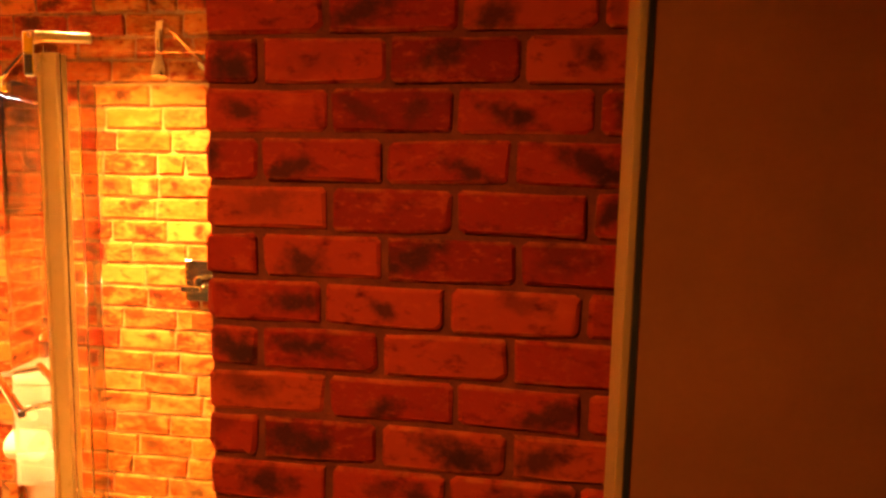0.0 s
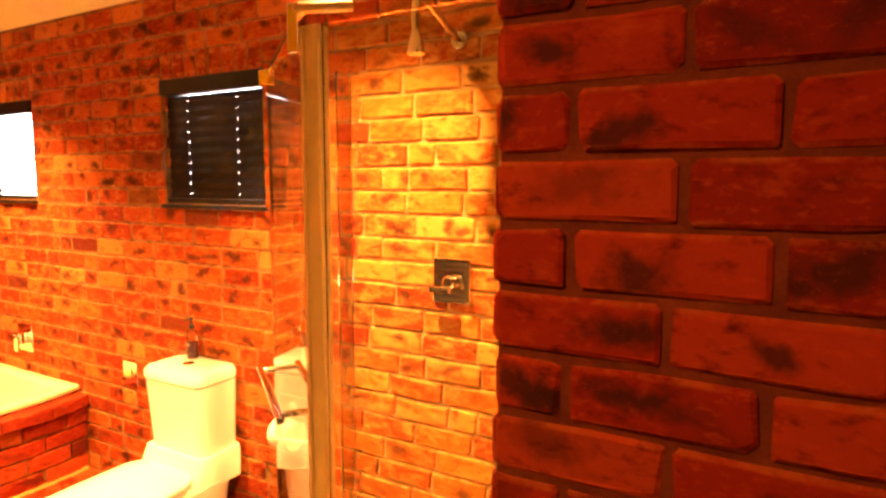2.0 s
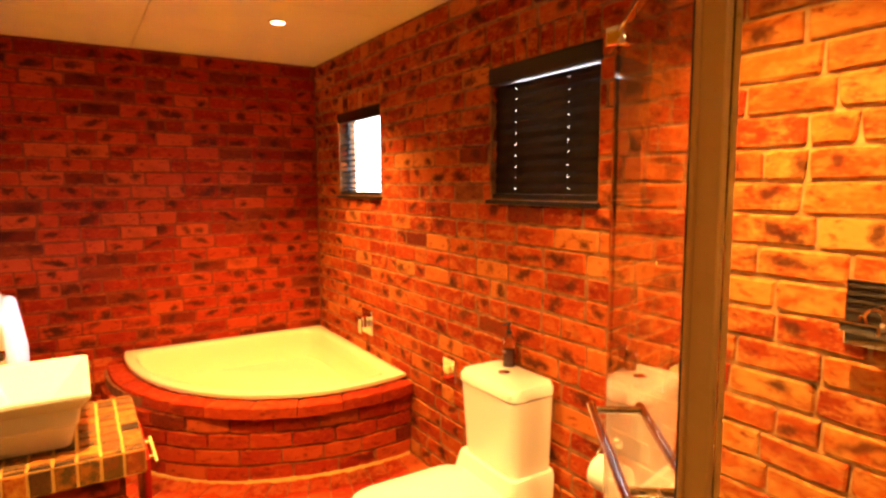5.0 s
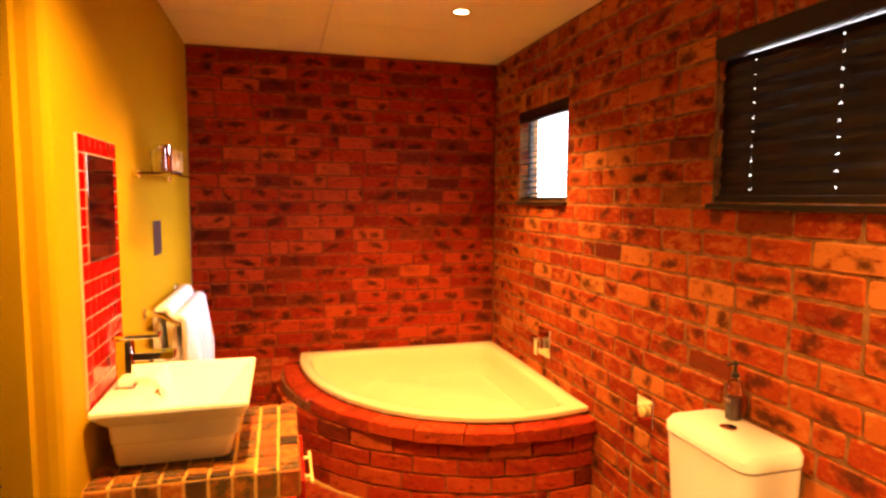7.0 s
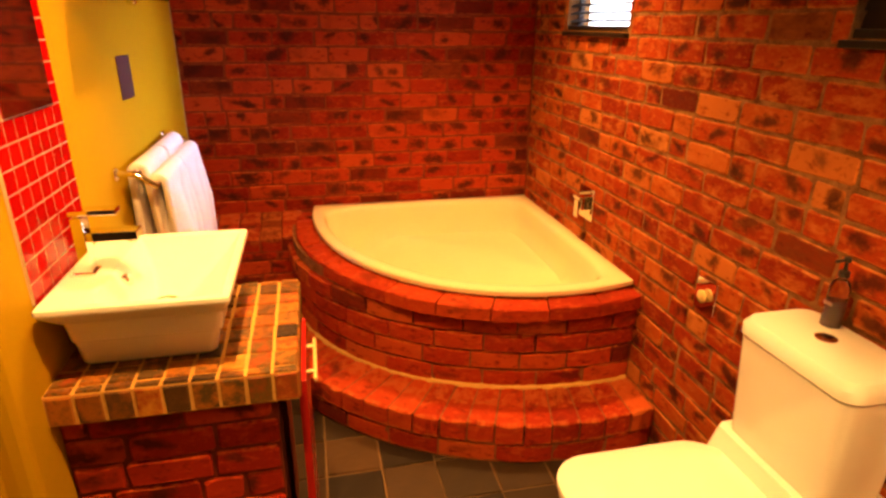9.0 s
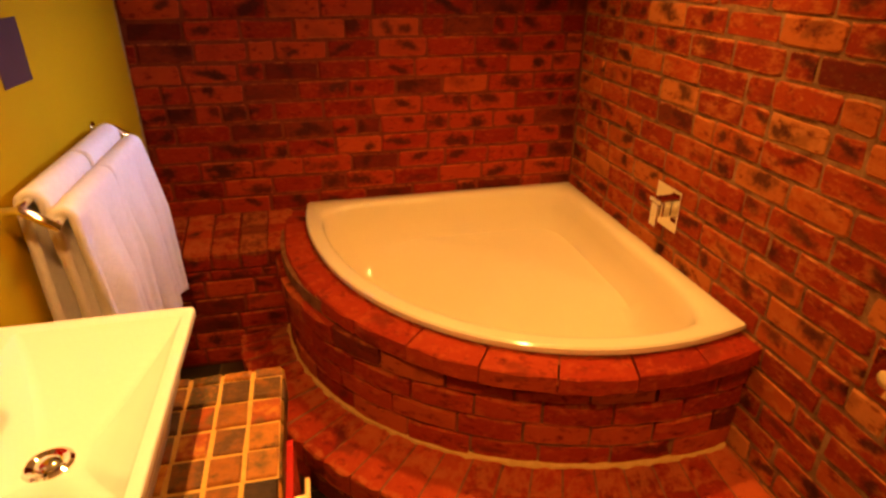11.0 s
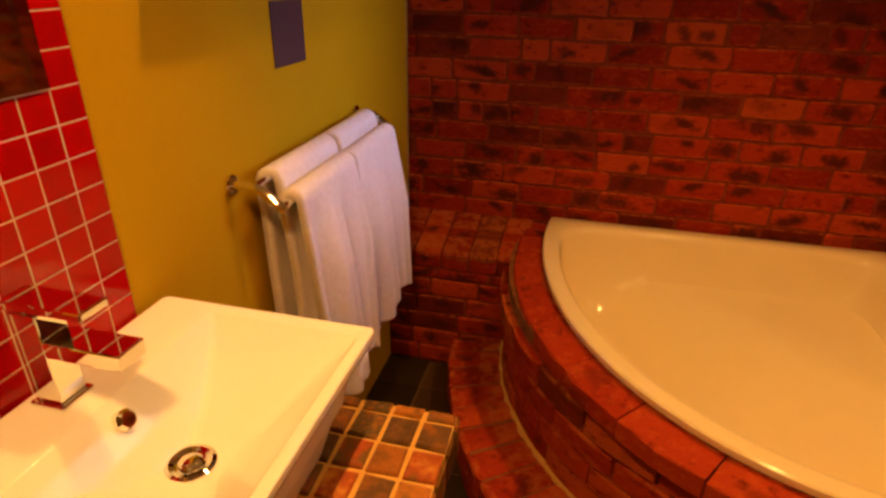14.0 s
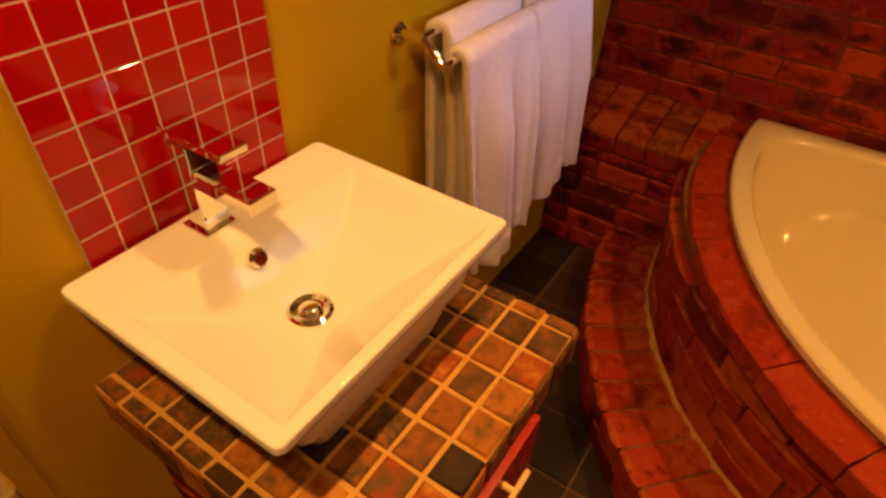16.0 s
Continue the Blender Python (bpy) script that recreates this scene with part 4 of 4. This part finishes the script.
part("lid", loft([rrect(TX - 0.176, TX + 0.176, 1.372, 1.845, 0.4495, 0.10, 8), rrect(TX - 0.186, TX + 0.186, 1.362, 1.848, 0.454, 0.105, 8), rrect(TX - 0.186, TX + 0.186, 1.362, 1.848, 0.466, 0.105, 8), rrect(TX - 0.172, TX + 0.172, 1.378, 1.842, 0.474, 0.095, 8), rrect(TX - 0.10, TX + 0.10, 1.46, 1.80, 0.477, 0.06, 8)]), CERAMIC, loo, "closed toilet lid", True)
part("shoulder", loft([rrect(TX - 0.175, TX + 0.175, 1.80, 2.058, 0.40, 0.03, 6), rrect(TX - 0.178, TX + 0.178, 1.845, 2.058, 0.50, 0.03, 6), rrect(TX - 0.172, TX + 0.172, 1.85, 2.056, 0.518, 0.03, 6)]), CERAMIC, loo, smooth=True)
cis = part("cistern", loft([rrect(TX - 0.152, TX + 0.152, 1.874, 2.055, 0.512, 0.03, 6), rrect(TX - 0.156, TX + 0.156, 1.868, 2.056, 0.53, 0.035, 6), rrect(TX - 0.170, TX + 0.170, 1.852, 2.058, 0.781, 0.04, 6)]), CERAMIC, loo, smooth=True)
lid2 = part("cistern_lid", loft([rrect(TX - 0.168, TX + 0.168, 1.855, 2.058, 0.783, 0.04, 6), rrect(TX - 0.175, TX + 0.175, 1.846, 2.06, 0.788, 0.045, 6), rrect(TX - 0.175, TX + 0.175, 1.846, 2.06, 0.811, 0.045, 6), rrect(TX - 0.164, TX + 0.164, 1.858, 2.055, 0.826, 0.04, 6), rrect(TX - 0.10, TX + 0.10, 1.91, 2.02, 0.830, 0.03, 6)]), CERAMIC, loo, smooth=True)
part("flush_button", lathe([(0.024, 0.0), (0.024, 0.004), (0.019, 0.006), (0.001, 0.0065)], (TX - 0.01, 1.955, 0.829), 24), CHROME, loo, "round chrome flush button", True)

for piece in loo.children:
    piece.data.transform(Matrix.Diagonal((1, 1, 1.08, 1)))

bottle = thing("pump_bottle", "clear pump bottle half full of plum liquid on the cistern", "bottle", "", (-2.52, 2.022, 0.895))
bottle.matrix_world = pose(-2.52, 2.022, 0.895)
part("liquid", lathe([(0.019, 0.0), (0.021, 0.004), (0.021, 0.070), (0.001, 0.0705)], n=24), AMBER, bottle, "dark plum liquid", True)
part("body", lathe([(0.0225, 0.0), (0.0230, 0.004), (0.0230, 0.100), (0.018, 0.116), (0.010, 0.122), (0.010, 0.128)], n=24), GLASS, bottle, "clear plastic bottle wall", True)
part("label", box(-0.012, 0.012, -0.0245, -0.0232, 0.058, 0.066), LABELMAT, bottle, "small pale label bar")
pump = part("pump", lathe([(0.012, 0.1285), (0.012, 0.142), (0.005, 0.145), (0.004, 0.165), (0.008, 0.167), (0.008, 0.176), (0.001, 0.178)], n=16), RUBBER, bottle, "black pump head", True)
part("nozzle", rod((0, 0, 0.172), (0.0, -0.032, 0.168), 0.0035, 10), RUBBER, pump, "", True)

# ---- fittings on the brick wall ----
valve = thing("wall_valve", "chrome square plate with a small round knob", "valve", "", (-3.03, YN, 0.71))
valve.matrix_world = pose(-3.017, YN, 0.738)
part("plate", box(-0.051, 0.051, -0.012, 0.004, -0.057, 0.057, 0.003), CHROME, valve)
part("stem", rod((0, -0.012, 0), (0, -0.0165, 0), 0.012, 16), CHROME, valve, "", True)
part("knob", loft([circle((0, -0.016 - d, 0), r, (0, -1, 0), 20) for d, r in ((0, 0.016), (0.003, 0.021), (0.010, 0.022), (0.014, 0.017), (0.016, 0.006))]), BRASSY, valve, "round pale gold knob", True)

btap = thing("bath_mixer", "angular chrome bath mixer on the brick wall", "tap", "", (-3.94, YN, 0.79))
btap.matrix_world = pose(-3.931, YN, 0.794)
part("plate", box(-0.072, 0.072, -0.012, 0.004, -0.077, 0.077, 0.003), CHROME, btap)
part("cartridge", box(-0.030, 0.030, -0.048, -0.0125, -0.030, 0.032, 0.003), CHROME, btap, "square chrome body")
lv = part("lever", box(-0.034, 0.034, -0.060, -0.0485, 0.018, 0.036, 0.003), CHROME, btap, "flat chrome lever")
part("blade", box(-0.018, 0.018, -0.060, -0.0490, -0.068, 0.017, 0.002), CHROME, lv)

roll = thing("toilet_roll_holder", "toilet roll on a chrome hook beside the toilet", "toilet roll", "", (-1.96, YN, 0.71))
roll.matrix_world = pose(-1.95, YN, 0.715)
part("hook", pipe([(-0.05, 0.0, 0.055), (-0.05, -0.09, 0.055), (-0.05, -0.10, 0.045), (-0.05, -0.10, 0.012), (-0.045, -0.10, 0.002), (0.07, -0.10, 0.0)], 0.005, 10), CHROME, roll, "", True)
part("flange", rod((-0.05, 0.004, 0.055), (-0.05, -0.006, 0.055), 0.02, 18), CHROME, roll, "", True)
part("paper", loft([circle((xx, -0.10, -0.012), r, (1, 0, 0), 28) for xx, r in ((-0.045, 0.02), (-0.045, 0.052), (-0.043, 0.054), (0.053, 0.054), (0.055, 0.052), (0.055, 0.02))]), PAPER, roll, "white paper roll", True)

# ---- shower ----
SB, SO, SJ = (-1.222, 1.300), (-1.705, 1.68), (-0.798, 1.30)
GT = 1.932


def glass_panel(a, b, z0, z1, parent, name="glass_pane", label="clear safety glass", t=0.008):
    d = Vector((b[0] - a[0], b[1] - a[1], 0))
    n = Vector((-d.y, d.x, 0)).normalized() * t / 2
    A, B = Vector((*a, 0)), Vector((*b, 0))
    bm = loft([[p + Vector((0, 0, z)) for p in (A + n, A - n, B - n, B + n)] for z in (z0, z1)])
    ob = part(name, bm, GLASS, parent, label)
    ob.visible_shadow = False
    return ob


def post(p, z0, z1, w, d, ang, parent, name, mat, label=""):
    bm = box(-w / 2, w / 2, -d / 2, d / 2, z0, z1, 0.003)
    bm.transform(pose(p[0], p[1], 0, 0, 0, ang))
    return part(name, bm, mat, parent, label)


enc = thing("shower_enclosure", "five-sided glass shower enclosure with warm metal posts", "shower enclosure")
ang_d = math.degrees(math.atan2(SB[1] - SO[1], SB[0] - SO[0]))
ang_s = math.degrees(math.atan2(SJ[1] - SB[1], SJ[0] - SB[0]))
post((SB[0] + 0.022, SB[1] + 0.004), 0.05, GT, 0.040, 0.034, ang_s, enc, "corner_post", BRASSY, "ribbed warm aluminium post")
post((SB[0] + 0.004, SB[1] - 0.013), 0.05, GT - 0.002, 0.010, 0.008, ang_s, enc, "rib", BRASSY)
post((SB[0] - 0.007, SB[1] + 0.002), 0.05, GT, 0.007, 0.016, ang_d, enc, "post_seal", RUBBER, "black door seal")
post((SJ[0] + 0.028, SJ[1]), 0.05, CEIL - 0.02, 0.046, 0.026, 0, enc, "wall_profile", BRASSY, "warm metal wall profile")
post((SJ[0] + 0.001, SJ[1] - 0.004), 0.05, CEIL - 0.02, 0.007, 0.034, 0, enc, "profile_edge", CHROME, "polished edge strip")
post((SO[0], SO[1]), 0.05, GT, 0.010, 0.010, ang_d, enc, "door_edge", GLASS, "clear plastic edge seal")
post((-1.705, 2.03), 0.05, 2.005, 0.014, 0.075, 0, enc, "wall_channel", GLASS, "clear wall channel")
dirv = Vector((SB[0] - SO[0], SB[1] - SO[1]))
gd = glass_panel((SO[0] + dirv.x * 0.015, SO[1] + dirv.y * 0.015), (SB[0] - dirv.x * 0.012, SB[1] - dirv.y * 0.012), 0.06, GT - 0.01, enc, "door_pane", "clear glass shower door")
glass_panel((SB[0] + 0.043, SB[1]), (SJ[0] - 0.002, SJ[1]), 0.06, GT, enc)
glass_panel((-1.705, 1.99), (SO[0] + 0.004, SO[1] + 0.012), 0.06, GT, enc)
dn = Vector((dirv.y, -dirv.x)).normalized()
if dn.y > 0:
    dn = -dn
along = dirv.normalized()
p0, p1 = Vector(SO) + along * 0.15, Vector(SO) + along * 0.495
off = 0.056
for side in (1, -1):
    hb = part("towel_handle", rod((*(p0 - along * 0.035 + dn * off * side), 1.117), (*(p1 + along * 0.035 + dn * off * side), 1.117), 0.0095, 16), CHROME, enc, "long chrome bar handle", True)
    for p in (p0, p1):
        part("standoff", rod((*(p + dn * 0.004 * side), 1.117), (*(p + dn * off * side), 1.117), 0.008, 14), CHROME, hb, "", True)
tz = GT + 0.034
part("header_tube", rod((SB[0] - 0.02, SB[1] - 0.015, tz), (SB[0] + 0.07, SB[1] + 0.06, tz + 0.012), 0.011, 18), BRASSY, enc, "short polished header tube", True)
part("top_clamp", box(SB[0] - 0.03, SB[0] - 0.004, SB[1] - 0.02, SB[1] + 0.01, GT - 0.05, tz + 0.01, 0.003), CHROME, enc, "chrome glass clamp")
part("header_rod", rod((SB[0] - 0.015, SB[1] - 0.005, tz - 0.004), (SO[0], SO[1], GT + 0.012), 0.006, 12), CHROME, enc, "thin chrome header rod", True)
part("hinge_clamp", box(SO[0] - 0.012, SO[0] + 0.035, SO[1] - 0.024, SO[1] + 0.016, GT - 0.02, GT + 0.022, 0.003), CHROME, enc, "chrome hinge clamp")
part("hinge_knob", rod((SJ[0] - 0.002, SJ[1] - 0.004, 1.432), (SJ[0] - 0.016, SJ[1] - 0.012, 1.432), 0.008, 16), CHROME, enc, "small chrome knob", True)
tray = [Vector((x, y, z)) for z in (0,) for x, y in ((-1.72, YN), SO, SB, SJ, (PX0 + 0.01, PY1), (0.0, PY1), (0.0, YN))]
tr = tagged(mesh_ob("shower_tray", loft([[v.copy() for v in tray], [v + Vector((0, 0, 0.05)) for v in tray]]), CERAMIC), "low white shower tray", "shower tray")

sh = thing("wall_shower", "chrome shower arm with a small bell head", "shower", "", (-1.30, YN, 2.06))
sh.matrix_world = pose(-1.28, YN, 2.073)
part("flange", rod((0, 0.004, 0), (0, -0.012, 0), 0.028, 24), CHROME, sh, "", True)
part("arm", pipe([(0, -0.01, 0.0), (0, -0.08, 0.02), (0.005, -0.20, 0.055), (0.012, -0.27, 0.062), (0.015, -0.285, 0.055), (0.017, -0.29, 0.03)], 0.0105, 14), CHROME, sh, "", True)
part("head", lathe([(0.012, 0.035), (0.013, 0.0), (0.011, -0.03), (0.012, -0.045), (0.018, -0.06), (0.024, -0.085), (0.025, -0.098), (0.020, -0.10), (0.001, -0.098)], (0.017, -0.29, 0.0), 20), CHROME, sh, "bell shaped chrome rose", True)

mx = thing("shower_mixer", "square mirror-chrome shower mixer plate with lever", "shower mixer", "", (-1.295, YN, 1.29))
mx.matrix_world = pose(-1.299, YN, 1.321)
part("plate", box(-0.068, 0.068, -0.014, 0.004, -0.074, 0.074, 0.004), CHROME, mx)
part("cartridge", rod((0.005, -0.014, 0.0), (0.005, -0.05, 0.0), 0.022, 24), CHROME, mx, "", True)
part("lever", box(-0.055, 0.02, -0.066, -0.05, -0.034, -0.012, 0.003), CHROME, mx, "flat chrome lever")

# ---- ceiling downlights ----
dl = thing("downlight", "round recessed halogen downlight, lit", "ceiling light", "ceiling downlights", (LAMPS[0][0], LAMPS[0][1], CEIL))
dl.matrix_world = pose(LAMPS[0][0], LAMPS[0][1], CEIL)
part("bezel", lathe([(0.044, 0.0), (0.045, -0.005), (0.040, -0.009), (0.033, -0.008), (0.031, 0.0)], n=32), CHROME, dl, "metal ring", True)
part("bulb", lathe([(0.001, -0.004), (0.030, -0.004), (0.031, 0.0)], n=24), LAMPGLOW, dl, "glowing lamp face", True)
for lx, ly, _, _ in LAMPS[1:]:
    copy_thing(dl, pose(lx, ly, CEIL))

# ---- bricks and floor tiles ----
to_north = pose(0, YN, 0)
to_far = pose(XF, 0, 0, 0, 0, 90)
to_pillar = pose(0, PY0, 0)
to_pillar_end = pose(PX0, 0, 0, 0, 0, -90)

holes = [(W1[0], W1[1], W1[2] - 0.02, W1[3] + 0.12), (W2[0], W2[1], W2[2] - 0.005, W2[3] + 0.115)]
spans = running_bond(XF, PX1 - 0.09, Z1, COURSE, 0.0, CEIL, 0.214, 41, None, 0.22, holes)
for w in (W1, W2):
    n = 8
    for k in range(n):
        a = w[0] + (w[1] - w[0]) * k / n
        spans.append((a, a + (w[1] - w[0]) / n, w[3] + 0.004, w[3] + 0.118))
stall = [s for s in spans if s[0] + s[1] > -3.36]
spans = [s for s in spans if s[0] + s[1] <= -3.36]
# shower stretch of the same wall, in bricks yellowed to imitate lamplight
lay_bricks(wall_stall, stall, to_north, lambda u, z: u < -0.75, 0.0095, BRICK_LAMPLIT)
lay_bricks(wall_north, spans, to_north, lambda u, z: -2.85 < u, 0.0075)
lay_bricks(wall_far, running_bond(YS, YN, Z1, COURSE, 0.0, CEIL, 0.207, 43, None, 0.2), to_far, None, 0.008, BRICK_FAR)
PC = 0.0792
spans = []
rng = random.Random(9)
for k in range(31):
    z0 = k * PC
    z1 = min(z0 + PC, CEIL)
    if z1 - z0 < 0.02 or z0 < -0.03:
        continue
    half = (k % 2 == 1)
    edges = [PX0] + ([PX0 + 0.099 + rng.uniform(-0.004, 0.004)] if half else [])
    while edges[-1] < PX1 - 0.01:
        edges.append(min(edges[-1] + 0.2125 + rng.uniform(-0.007, 0.007), PX1))
    spans += [(a, b, max(z0, 0), z1) for a, b in zip(edges, edges[1:])]
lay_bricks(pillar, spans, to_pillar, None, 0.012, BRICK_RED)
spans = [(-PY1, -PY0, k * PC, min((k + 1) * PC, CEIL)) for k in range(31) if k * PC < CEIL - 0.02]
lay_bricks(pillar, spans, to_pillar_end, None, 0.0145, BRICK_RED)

# reveal bricks of the two windows
for w in (W1, W2):
    for side, xx, turn in ((0, w[0], 90), (1, w[1], -90)):
        m = pose(xx, 0, 0, 0, 0, turn)
        sgn = 1 if turn == 90 else -1
        k = math.ceil((w[2] - Z1) / COURSE)
        sp = []
        while Z1 + k * COURSE < w[3] - 0.01:
            z0, z1 = Z1 + k * COURSE, min(Z1 + (k + 1) * COURSE, w[3])
            u0, u1 = sorted((sgn * (YN + 0.006), sgn * (YN + 0.084)))
            sp.append((u0, u1, z0, z1))
            k += 1
        lay_bricks(wall_north, sp, m)

# bench courses, front and top
to_bench = pose(BENCH_X, 0, 0, 0, 0, 90)
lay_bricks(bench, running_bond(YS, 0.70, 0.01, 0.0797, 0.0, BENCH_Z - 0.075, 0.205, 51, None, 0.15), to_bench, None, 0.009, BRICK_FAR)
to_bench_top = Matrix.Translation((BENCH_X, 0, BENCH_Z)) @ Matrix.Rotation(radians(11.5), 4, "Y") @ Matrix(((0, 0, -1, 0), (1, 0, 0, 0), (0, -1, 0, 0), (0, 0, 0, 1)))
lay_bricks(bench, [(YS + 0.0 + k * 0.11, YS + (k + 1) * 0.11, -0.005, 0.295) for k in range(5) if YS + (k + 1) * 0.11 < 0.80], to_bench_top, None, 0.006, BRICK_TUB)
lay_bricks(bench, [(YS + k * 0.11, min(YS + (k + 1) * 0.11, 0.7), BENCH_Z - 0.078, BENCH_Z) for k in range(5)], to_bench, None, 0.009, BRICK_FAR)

# vanity body bricks
to_van_near = pose(VX1 - 0.036, 0, 0, 0, 0, 90)
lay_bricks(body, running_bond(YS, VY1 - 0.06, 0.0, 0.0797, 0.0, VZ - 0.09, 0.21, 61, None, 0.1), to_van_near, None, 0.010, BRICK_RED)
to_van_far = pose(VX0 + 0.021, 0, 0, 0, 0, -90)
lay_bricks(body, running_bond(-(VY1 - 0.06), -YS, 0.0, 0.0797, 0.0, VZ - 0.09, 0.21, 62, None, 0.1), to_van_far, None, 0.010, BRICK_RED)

# slate floor tiles
floor_ob = bpy.data.objects["floor"]
rng = random.Random(77)
P = 0.205
ft = {}
x = -4.50
while x < 1.1:
    y = 0.386 - 8 * P
    while y < PY0 + 0.9:
        if y + P > -1.2 and not (y > PY0 - 0.02 and x > PX0):
            k = rng.randrange(6)
            if k not in ft:
                ft[k] = part("floor_tile", tile_bm(0.004, P - 0.004, 0.004, P - 0.004, -0.012, 0.0, random.Random(k), 0.003, 0.0025), FLOORTILE, floor_ob)
                t = ft[k]
            else:
                t = new("floor_tile", ft[k].data)
                t.parent = floor_ob
            t.location = (x, y, rng.uniform(-0.0012, 0.0012))
        y += P
    x += P
